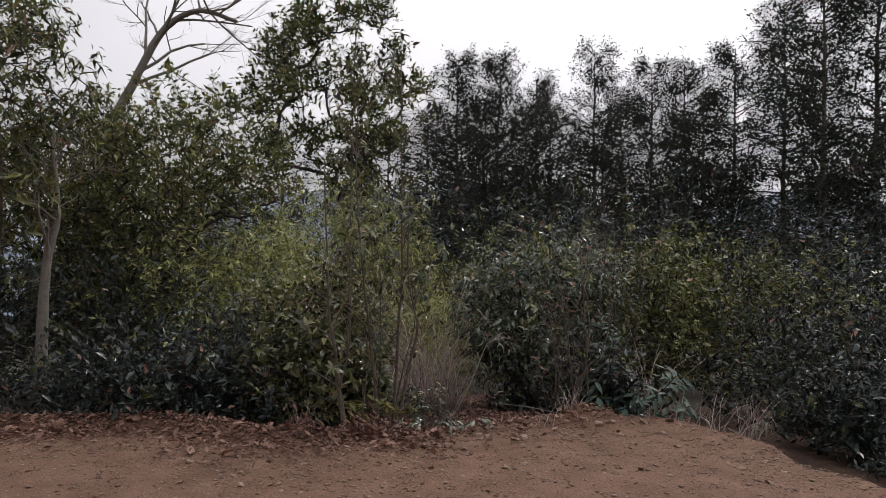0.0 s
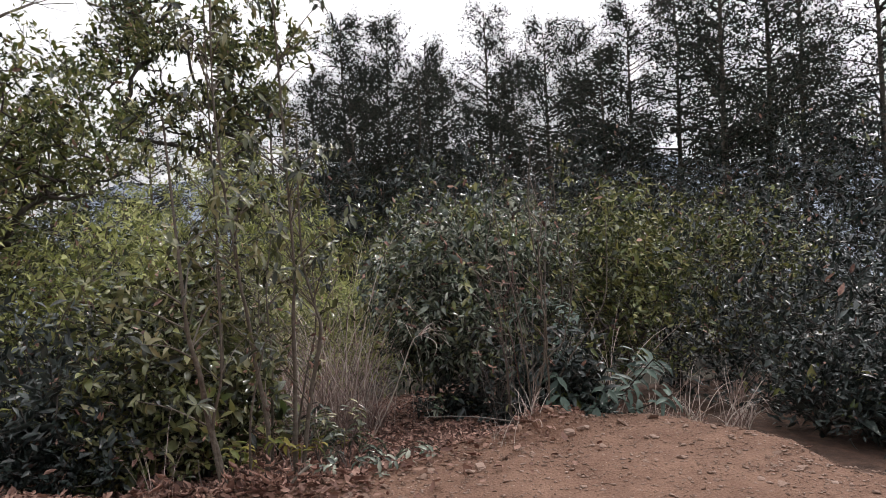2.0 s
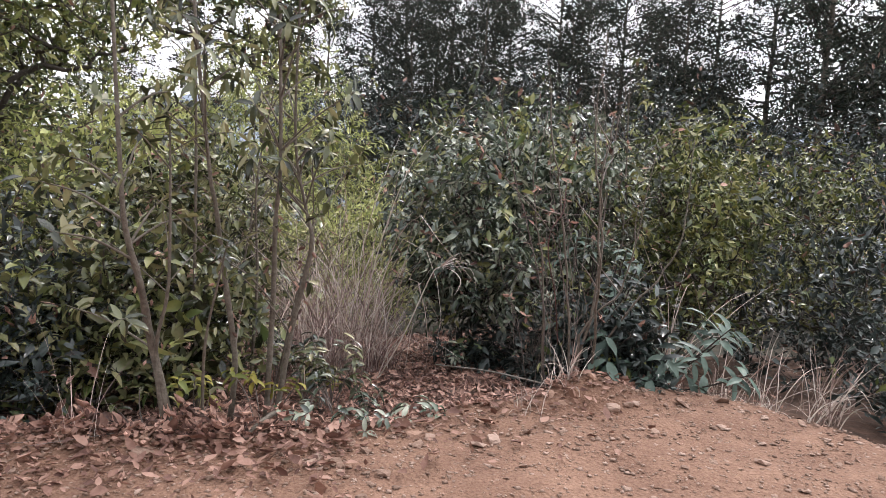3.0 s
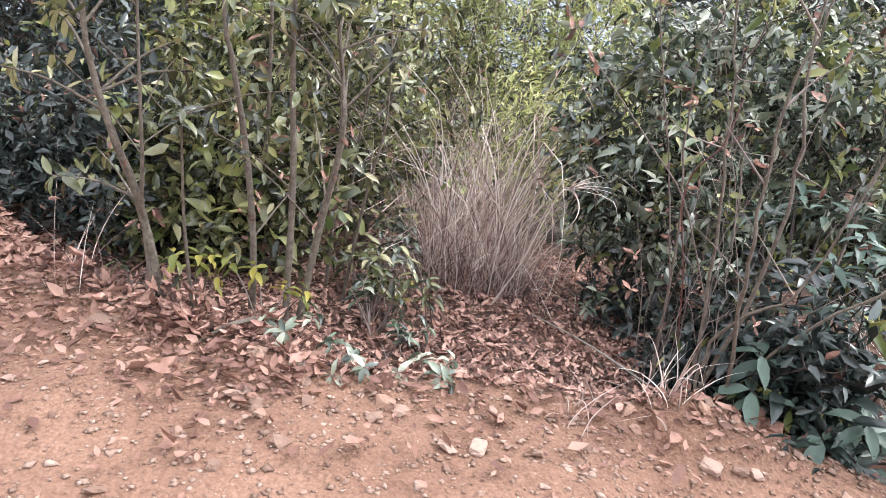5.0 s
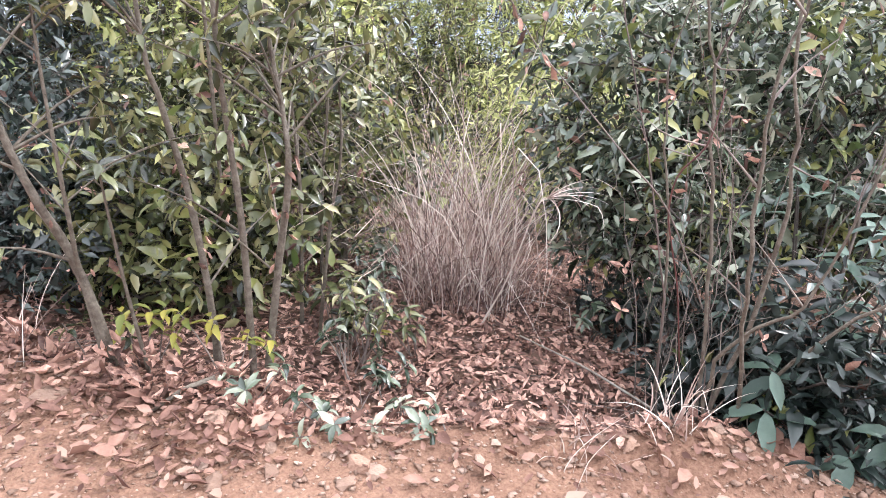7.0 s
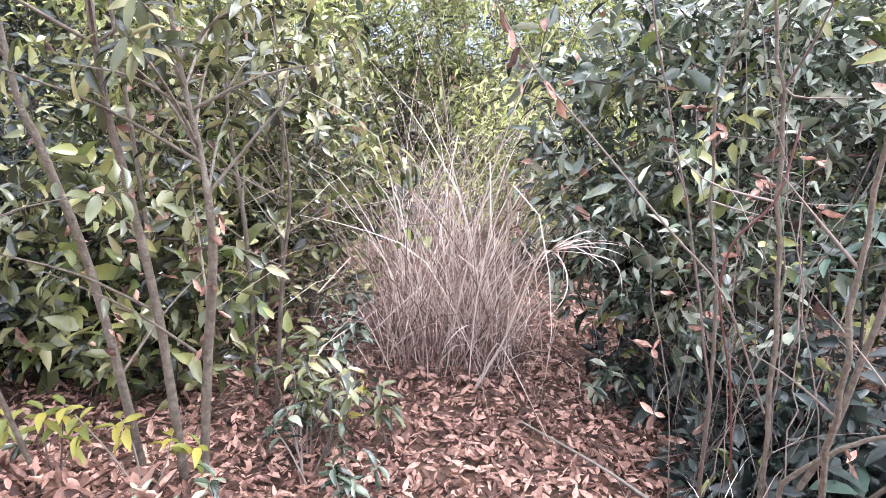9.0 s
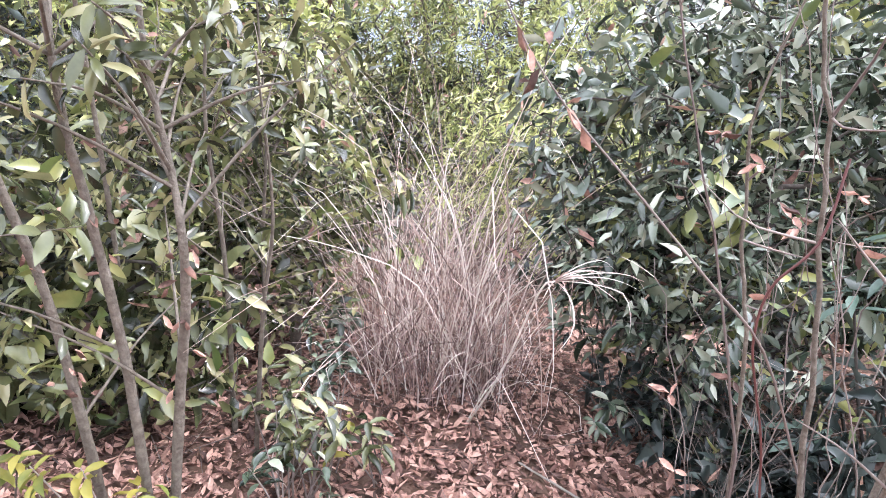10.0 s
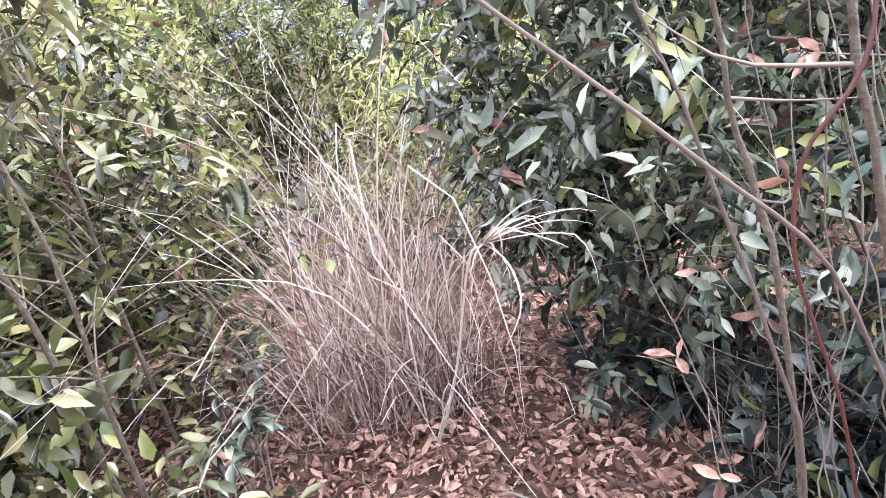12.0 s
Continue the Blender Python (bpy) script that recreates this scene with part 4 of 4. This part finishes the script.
big_leaf_shrub("low dark large-leaved shrub beside the road", (1.62, 7.5),
               [(x, y, z, int(n)) for x, y, z, n in zip(_g.uniform(1.25, 1.9, 14), _g.uniform(7.2, 7.7, 14), _g.uniform(.2, .95, 14), _g.integers(6, 9, 14))], 94, .12)


# ---- bare shoots on the mound ----
def thicket():
    g = np.random.default_rng(95)
    base = np.array(on_ground(1.3, 6.85))
    th = thing("thicket", base, "thicket of bare brown shoots with few dead leaves", "bush")
    lines = [([(1.28, 6.82), (1.22, 6.78, .72), (1.12, 6.76, 1.26), (1.06, 6.75, 1.6), (1.0, 6.75, 2.1)], .010),
             ([(1.29, 6.82), (1.40, 6.78, .71), (1.39, 6.76, 1.12), (1.32, 6.75, 1.6), (1.36, 6.78, 2.2)], .012),
             ([(1.30, 6.80), (1.32, 6.72, .42), (1.5, 6.7, .63), (1.58, 6.7, .88), (1.7, 6.75, 1.5)], .010),
             ([(1.14, 6.85), (1.08, 6.8, .5), (.99, 6.8, .91), (.8, 6.8, 1.5), (.72, 6.8, 1.9)], .006),
             ([(1.12, 6.86), (1.06, 6.8, .75), (1.0, 6.8, 1.05), (.97, 6.8, 1.35), (1.03, 6.8, 1.7)], .008),
             ([(1.42, 6.9), (1.36, 6.6, .6), (1.30, 6.52, 1.2), (1.35, 6.5, 1.7)], .012),
             ([(1.36, 6.9), (1.6, 6.8, .5), (1.9, 6.8, .9), (2.0, 6.9, 1.6)], .010)]
    for k in range(13):
        a, r = g.uniform(0, 6.28), g.uniform(.03, .26)
        x, y = 1.28 + r * np.cos(a), 6.88 + .5 * r * np.sin(a)
        top = g.uniform(.7, 2.0)
        dx, dy = g.normal(0, .3), g.normal(.08, .15)
        lines.append(([(x, y), (x + dx * .35 + g.normal(0, .03), y + dy * .4, top * .45), (x + dx, y + dy, top)], g.uniform(.002, .0042)))
    for pts, r in lines:
        x, y = pts[0]
        C = spline([(x, y, float(height(x, y)) - .02)] + pts[1:], 20)
        C[2:-1] += g.normal(0, .006, (17, 3))
        st = part("shoot", tube_mesh("shoot", C - base, np.linspace(r * .82, r * .3, 20), 6, .05, int(r * 9999)), M_BARK if r > .0075 else M_TWIG, th)
        for _ in range(int(g.integers(2, 5))):
            k = g.integers(7, 18)
            o = g.normal(0, .14, 3) + np.array([0, 0, .12])
            T = spline([C[k], C[k] + o * .55 + g.normal(0, .015, 3), C[k] + o], 6)
            part("twig", tube_mesh("twig", T - base, np.linspace(r * .4, .0009, 6), 4), M_TWIG, st)
            if g.random() < .3:
                whorl(g, DEAD, th, base, T[-1], T[-1] - T[-2], g.integers(1, 4), .055, "dead_leaf", .6)
    C = spline([(1.22, 6.75, .55), (1.08, 6.55, .92), (.95, 6.42, 1.1), (.78, 6.4, 1.27), (.65, 6.38, 1.40), (.55, 6.38, 1.53), (.42, 6.4, 1.75)], 24)
    part("dead_branch", tube_mesh("dead_branch", C - base, np.linspace(.0033, .0014, 24), 6, .06, 3), M_TWIG, th, "arching dry branch with hanging dead leaves")
    for k in (14, 15, 17, 18, 19, 21):
        put_leaf(g, DEAD, th, base, C[k], g.normal(0, .4, 3) + np.array([0, 0, -.9]), g.normal(0, 1, 3), .06, "dead_leaf")
    C = spline([(1.16, 6.74, 1.3), (1.14, 6.7, 1.13), (1.07, 6.68, 1.02), (1.06, 6.68, .89), (1.09, 6.7, .76), (1.13, 6.72, .61), (1.18, 6.78, .3)], 24)
    part("vine", tube_mesh("vine", C - base, np.full(24, .003), 6), M_VINE, th, "thin dark red vine")


thicket()


# ---- dry grass ----
def tuft_bases(g, base, spread, n, tufts):
    """Feet of blades, gathered in tufts, with the way that each tuft leans."""
    ta, tr = g.uniform(0, 6.28, tufts), spread * np.sqrt(g.random(tufts))
    k = g.integers(0, tufts, n)
    x = base[0] + tr[k] * np.cos(ta[k]) + g.normal(0, .045 + spread * .06, n)
    y = base[1] + tr[k] * np.sin(ta[k]) + g.normal(0, .045 + spread * .06, n)
    az = ta[k] + g.normal(0, .7, tufts)[k] + g.normal(0, 1.6, n)
    return np.stack([x, y, height(x, y) - .01], 1), az


def grass(name, label, place, spread, n, lo, hi, lean, curl, mat, seed, w=.006, extra=(), tufts=1):
    g = np.random.default_rng(seed)
    base = np.array(on_ground(*place))
    th = thing(name, base, label, "dry grass")
    sets = [(mat, n, lo, hi, lean, curl, w, "")] + list(extra)
    for k, (m2, n2, lo2, hi2, lean2, curl2, w2, lab) in enumerate(sets):
        P, az = tuft_bases(g, base, spread, n2, tufts if tufts > 1 else max(3, n2 // 12))
        part("blade", blades_mesh("blade", P - base, az, np.abs(g.normal(0, lean2, n2)) + .03, g.uniform(lo2, hi2, n2), w2 * g.uniform(.5, 1.3, n2),
                                  g.gamma(1.4, curl2 / 1.4, n2), 10, seed + k), m2, th, lab, kind="stuff")
    return th


grass("grass_clump", "large clump of dry tan and reddish grass in leaf litter", (-.27, 8.02), .40, 240, .3, .9, .42, 1.7, M_STRAW_RED, 101, .0055,
      [(M_STRAW, 190, .5, 1.4, .34, 1.9, .006, "pale tan blades"), (M_STRAW, 130, 1.3, 2.4, .24, 2.2, .0075, "long pale arching blades"),
       (M_STRAW, 150, .6, 1.4, .5, 3.2, .0055, "curled and broken pale blades"),
       (M_STRAW_RED, 230, .15, .6, .9, 2.4, .0055, "short bent blades at the foot")], tufts=40)
grass("grass_clump", "dry grass clump fading into green brush", (-.95, 9.1), .5, 170, .9, 1.9, .35, 2.5, M_STRAW, 105, .007,
      [(M_STRAW_RED, 190, .5, 1.5, .45, 2.4, .006, "reddish inner blades")], tufts=18)
for i, (x, y) in enumerate([(2.55, 7.15), (2.85, 7.25), (3.1, 7.05), (3.4, 7.4)]):
    grass("grass_tuft", "pale dry grass tuft on the road's shoulder", (x, y), .12, 48, .25, .75, .6, 1.9, M_STRAW, 110 + i, .008)
grass("grass_tuft", "tall green-tan arching grass beside the shrub", (2.25, 7.55), .12, 34, .8, 1.5, .45, 3.0, M_STRAW, 115, .008)
grass("grass_tuft", "small tuft of bleached grass on the mound", (1.18, 6.62), .06, 34, .14, .36, .4, 1.0, M_STRAW, 116, .0075)
grass("grass_tuft", "dry weed stalks on the bank", (-1.25, 5.8), .08, 14, .25, .6, .55, .5, M_STRAW, 117, .004)
grass("grass_tuft", "thin dry grass at the road's edge", (.85, 6.45), .12, 26, .12, .3, .6, .9, M_STRAW, 118, .004)


def plume():
    """A leaning dry stalk whose blades burst from one knot."""
    g = np.random.default_rng(120)
    base = np.array(on_ground(.05, 7.6))
    th = thing("grass_stalk", base, "bleached grass stalk with long curling blades", "dry grass")
    knot = np.array([.46, 7.27, .69])
    C = spline([base, base * .55 + knot * .45 + np.array([0, 0, -.02]), knot + np.array([-.06, .03, -.07]), knot], 14)
    part("stalk", tube_mesh("stalk", C - base, np.linspace(.005, .003, 14), 6), M_STRAW, th)
    for k in range(22):
        az = g.uniform(-1.3, .7) if k < 16 else g.uniform(0, 6.28)
        n1 = np.array([knot - base])
        part("blade", blades_mesh("blade", n1, np.array([az]), np.array([g.uniform(.75, 1.6)]), np.array([g.uniform(.18, .42)]), np.array([.009]),
                                  np.array([g.uniform(.9, 2.2)]), 10, 200 + k), M_STRAW, th)


plume()


# ---- stones, dead leaves and small litter ----
def stone_mesh(name, seed, mat):
    g = np.random.default_rng(seed)
    bm = bmesh.new()
    bmesh.ops.create_icosphere(bm, subdivisions=1, radius=1)
    for v in bm.verts:
        v.co *= 1 + g.normal(0, .24)
        v.co.x *= 1.25
        v.co.z *= .42
    me = bpy.data.meshes.new(name)
    bm.to_mesh(me)
    bm.free()
    me.materials.append(mat)
    return me


STONES = [stone_mesh("stone", 130 + i, M_STONE) for i in range(6)]


def litter_points(g, n, x0, x1, y0, y1, s0, s1, dense):
    """Places on the ground between s0 and s1 metres past the edge, kept by the chance dense(x, y, s)."""
    out = np.zeros((0, 2))
    while len(out) < n:
        p = np.stack([g.uniform(x0, x1, 4000), g.uniform(y0, y1, 4000)], 1)
        s = beyond(p[:, 0], p[:, 1])
        out = np.vstack([out, p[(s > s0) & (s < s1) & (g.random(4000) < dense(p[:, 0], p[:, 1], s))]])
    out = out[:n]
    return np.column_stack([out, height(out[:, 0], out[:, 1])])


def road_stones():
    g = np.random.default_rng(140)
    th = thing("road_gravel", (0, 0, 0), "scattered pale stones and clods on the dirt road", "stones", kind="stuff")
    P = litter_points(g, 300, -2.2, 2.6, 3.9, 6.7, -1.9, .02, lambda x, y, s: np.exp(s / .55) * .8 + .08)
    for p in P:
        r = float(np.clip(g.lognormal(math.log(.014), .5), .007, .042))
        ob = new("stone", STONES[g.integers(6)])
        ob.parent = th
        ob.matrix_basis = Matrix.Translation(Vector(p) + Vector((0, 0, r * .2))) @ Euler((g.normal(0, .3), g.normal(0, .3), g.uniform(0, 6.28))).to_matrix().to_4x4() @ Matrix.Diagonal((r, r, r, 1))
    P = litter_points(g, 30000, -6, 3.6, 1.2, 6.8, -5, .03, lambda x, y, s: np.exp(s / 1.0) * .8 + .15)
    tv = np.array([[1, 0, 0], [0, 1, 0], [-1, 0, 0], [0, -1, 0], [0, 0, .8], [0, 0, -.6]])
    tf = np.array([[0, 1, 4], [1, 2, 4], [2, 3, 4], [3, 0, 4], [1, 0, 5], [2, 1, 5], [3, 2, 5], [0, 3, 5]])
    r = np.clip(g.lognormal(math.log(.006), .55, len(P)), .002, .022)
    a = g.uniform(0, 6.28, len(P))
    V = tv[None] * (1 + g.normal(0, .38, (len(P), 6, 1)))
    V = np.stack([V[:, :, 0] * np.cos(a)[:, None] - V[:, :, 1] * np.sin(a)[:, None], V[:, :, 0] * np.sin(a)[:, None] + V[:, :, 1] * np.cos(a)[:, None], V[:, :, 2] * .45], 2)
    V = P[:, None] + V * r[:, None, None] + np.array([0, 0, .003])
    part("pebbles", fast_mesh("pebbles", V.reshape(-1, 3), [(tf[None] + (np.arange(len(P)) * 6)[:, None, None]).reshape(-1, 3)]), M_STONE, th, kind="stuff")


road_stones()


def rock(label, place, size, mat, seed, flat=.6):
    g = np.random.default_rng(seed)
    bm = bmesh.new()
    bmesh.ops.create_icosphere(bm, subdivisions=3, radius=1)
    for v in bm.verts:
        n = noise.fractal(v.co * 1.3 + Vector((seed, 0, 0)), .9, 2, 3) * .35
        v.co = v.co * (1 + n)
        v.co = Vector((max(-.8, min(.85, v.co.x)), max(-.75, min(.8, v.co.y)), max(-.7, min(.75, v.co.z)) * flat))
    me = bpy.data.meshes.new("rock")
    bm.to_mesh(me)
    bm.free()
    me.materials.append(mat)
    ob = new("rock", me)
    x, y, z = on_ground(*place)
    ob.matrix_basis = pose(x, y, z + size * .2, g.uniform(-15, 15), g.uniform(-15, 15), g.uniform(0, 360)) @ Matrix.Diagonal((size, size * .8, size, 1))
    return tagged(ob, label, "rock", "rocks at the road's edge")


rock("white angular stone at the road's edge", (-.13, 5.98), .045, M_STONE_PALE, 1)
rock("flat tan stone at the bank's foot", (-.30, 5.93), .06, M_STONE, 2, .35)
rock("flat tan stone on the bank", (-.95, 5.72), .075, M_STONE, 3, .3)
rock("flat clay stone on the mound's side", (1.43, 6.4), .045, M_STONE, 4, .5)
rock("small clay stone on the mound's side", (1.53, 6.44), .035, M_STONE, 5, .5)
rock("small clay stone on the mound's side", (1.58, 6.46), .032, M_STONE, 6, .5)
rock("flat pale stone on the dirt road", (.68, 5.99), .045, M_STONE, 7, .4)
rock("pale stone on the dirt road", (.05, 5.35), .03, M_STONE, 8, .5)
rock("tan stone on the dirt road", (.93, 4.3), .035, M_STONE, 9, .5)


def bank_clods():
    g = np.random.default_rng(145)
    th = thing("soil_clods", (0, 0, 0), "crumbled reddish soil clods along the bank", "soil", kind="stuff")
    P = litter_points(g, 240, -4.5, 1.7, 5.0, 6.9, -.22, .06, lambda x, y, s: np.where((x < -.9) | (x > 1.0), 1.0, .25))
    for p in P:
        r = float(np.clip(g.lognormal(math.log(.017), .5), .007, .05))
        ob = new("clod", CLODS[g.integers(5)])
        ob.parent = th
        ob.matrix_basis = Matrix.Translation(Vector(p) + Vector((0, 0, r * .3))) @ Euler((g.normal(0, .5), g.normal(0, .5), g.uniform(0, 6.28))).to_matrix().to_4x4() @ Matrix.Diagonal((r, r, r * 1.4, 1))


CLODS = [stone_mesh("clod", 180 + i, M_CLOD) for i in range(5)]
bank_clods()


def leaf_litter():
    g = np.random.default_rng(150)
    th = thing("leaf_litter", (0, 0, 0), "carpet of pinkish brown dead leaves in the hollow", "leaf litter", kind="stuff")

    def dense(x, y, s):
        return np.where(x > 1.5, .25, np.exp(-np.maximum(0, y - 8.6) / .8)) * np.exp(-np.maximum(0, np.abs(x + .1) - 1.4) / .9)
    P = litter_points(g, 300, -.4, 1.15, 6.1, 7.5, .0, 2, lambda x, y, s: np.ones(len(x)))
    for p in P:
        put_leaf(g, DEAD, th, (0, 0, 0), p + np.array([0, 0, .02]), np.append(g.normal(0, 1, 2), g.normal(0, .2)), np.append(g.normal(0, .35, 2), 1), .05 * min(1.4, g.lognormal(0, .3)), "dead_leaf")
    P = litter_points(g, 27000, -5.0, 3.4, 5.4, 10.5, -.02, 6, dense)
    D = np.column_stack([g.normal(0, 1, (len(P), 2)), g.normal(0, .22, len(P))])
    U = np.column_stack([g.normal(0, .55, (len(P), 2)), np.ones(len(P))])
    L = .040 * np.minimum(1.9, g.lognormal(0, .42, len(P)))
    part("dead_leaves", leaves_mesh("dead_leaves", P + np.array([0, 0, .012]) + g.uniform(0, .02, (len(P), 1)) * np.array([[0, 0, 1]]), D, U, L, L * g.uniform(.26, .5, len(P)), CURL8), M_DEAD, th, kind="stuff")
    bank = thing("bank_leaves", (0, 0, 0), "rusty dead leaves heaped along the road's bank", "leaf litter", kind="stuff")
    P = litter_points(g, 12000, -6.5, 1.6, 4.9, 7.2, -.9, .35, lambda x, y, s: np.exp(-np.maximum(0, -s - .08) / .24) * np.where(x > 0, .22, 1) * np.where(x > 1.1, 1.8, 1))
    D = np.column_stack([g.normal(0, 1, (len(P), 2)), g.normal(0, .3, len(P))])
    U = np.column_stack([g.normal(0, .5, (len(P), 2)), np.ones(len(P))])
    L = .035 * g.lognormal(0, .45, len(P))
    part("dead_leaves", leaves_mesh("dead_leaves", P + np.array([0, 0, .008]) + g.uniform(0, .03, (len(P), 1)) * np.array([[0, 0, 1]]), D, U, L, L * .5, CURL8), M_CLAY_LEAF, bank, kind="stuff")


leaf_litter()


def leaf_heap():
    """Large curled leaves piled against the sapling stems on the bank."""
    g = np.random.default_rng(155)
    th = thing("leaf_heap", (0, 0, 0), "heap of large curled rust-brown leaves against sapling stems", "leaf litter", kind="stuff")
    for cx, cy, rx, ry, tall, n in ((-.72, 5.98, .3, .14, .17, 130), (-.4, 6.12, .22, .14, .14, 80), (-1.25, 5.85, .25, .1, .12, 80)):
        for _ in range(n):
            a, r = g.uniform(0, 6.28), math.sqrt(g.random())
            x, y = cx + rx * r * math.cos(a), cy + ry * r * math.sin(a)
            z = float(height(x, y)) + .015 + tall * (1 - r * r) * g.random()
            put_leaf(g, DEAD, th, (0, 0, 0), np.array([x, y, z]), np.append(g.normal(0, 1, 2), g.normal(-.1, .4)), np.append(g.normal(0, .5, 2), 1), .075 * min(1.3, g.lognormal(0, .25)), "dead_leaf")


leaf_heap()


def fallen_twigs():
    g = np.random.default_rng(160)
    th = thing("fallen_twigs", (0, 0, 0), "thin fallen twigs lying over the leaf litter", "twigs", kind="stuff")
    P = litter_points(g, 170, -3.5, 2.2, 5.6, 8.4, -.12, 2.6, lambda x, y, s: np.ones(len(x)))
    a = g.uniform(0, 6.28, len(P))
    L = g.uniform(.08, .5, len(P))
    Q = P + np.stack([np.cos(a) * L, np.sin(a) * L, np.zeros(len(P))], 1)
    Q[:, 2] = height(Q[:, 0], Q[:, 1]) + g.uniform(.01, .1, len(P))
    part("twig", cones_mesh("twigs", P + np.array([0, 0, .02]), Q, g.uniform(.0012, .004, len(P)), .001, 5), M_TWIG, th, kind="stuff")


fallen_twigs()


def log_piece(label, a, b, r, mat):
    a, b = np.array(a, float), np.array(b, float)
    C = spline([a, a * .5 + b * .5 + np.array([0, 0, .02]), b], 12)
    ob = new("fallen_branch", tube_mesh("fallen_branch", C - a, np.linspace(r, r * .6, 12), 8, .06, int(r * 9000)))
    ob.data.materials.append(mat)
    ob.location = a
    tagged(ob, label, "branch")


log_piece("pale broken branch in the undergrowth", (-3.25, 6.9, .12), (-3.7, 6.95, .0), .02, M_BARK_PALE)
log_piece("long thin fallen stick across the hollow's edge", on_ground(1.15, 6.85, .1), on_ground(.45, 7.1, .2), .006, M_BARK_PALE)
log_piece("short broken stick on the bank", on_ground(-.42, 6.05, .1), on_ground(-.55, 5.85, .0), .012, M_BARK)


def stump(label, place, tall, r, seed):
    g = np.random.default_rng(seed)
    base = np.array(on_ground(*place))
    C = np.stack([np.linspace(0, .03, 7), np.zeros(7), np.linspace(-.05, tall, 7)], 1)
    ob = new("tree_stump", tube_mesh("tree_stump", C, r * np.array([1.35, 1.15, 1.03, 1, .98, .97, .9]), 12, .05, seed))
    ob.data.materials.append(M_BARK_PALE)
    ob.location = base
    tagged(ob, label, "stump")


stump("grey cut tree stump in dark shrubs", (4.0, 7.2), .27, .06, 170)
stump("short grey cut stump in dark shrubs", (4.25, 7.25), .24, .08, 171)
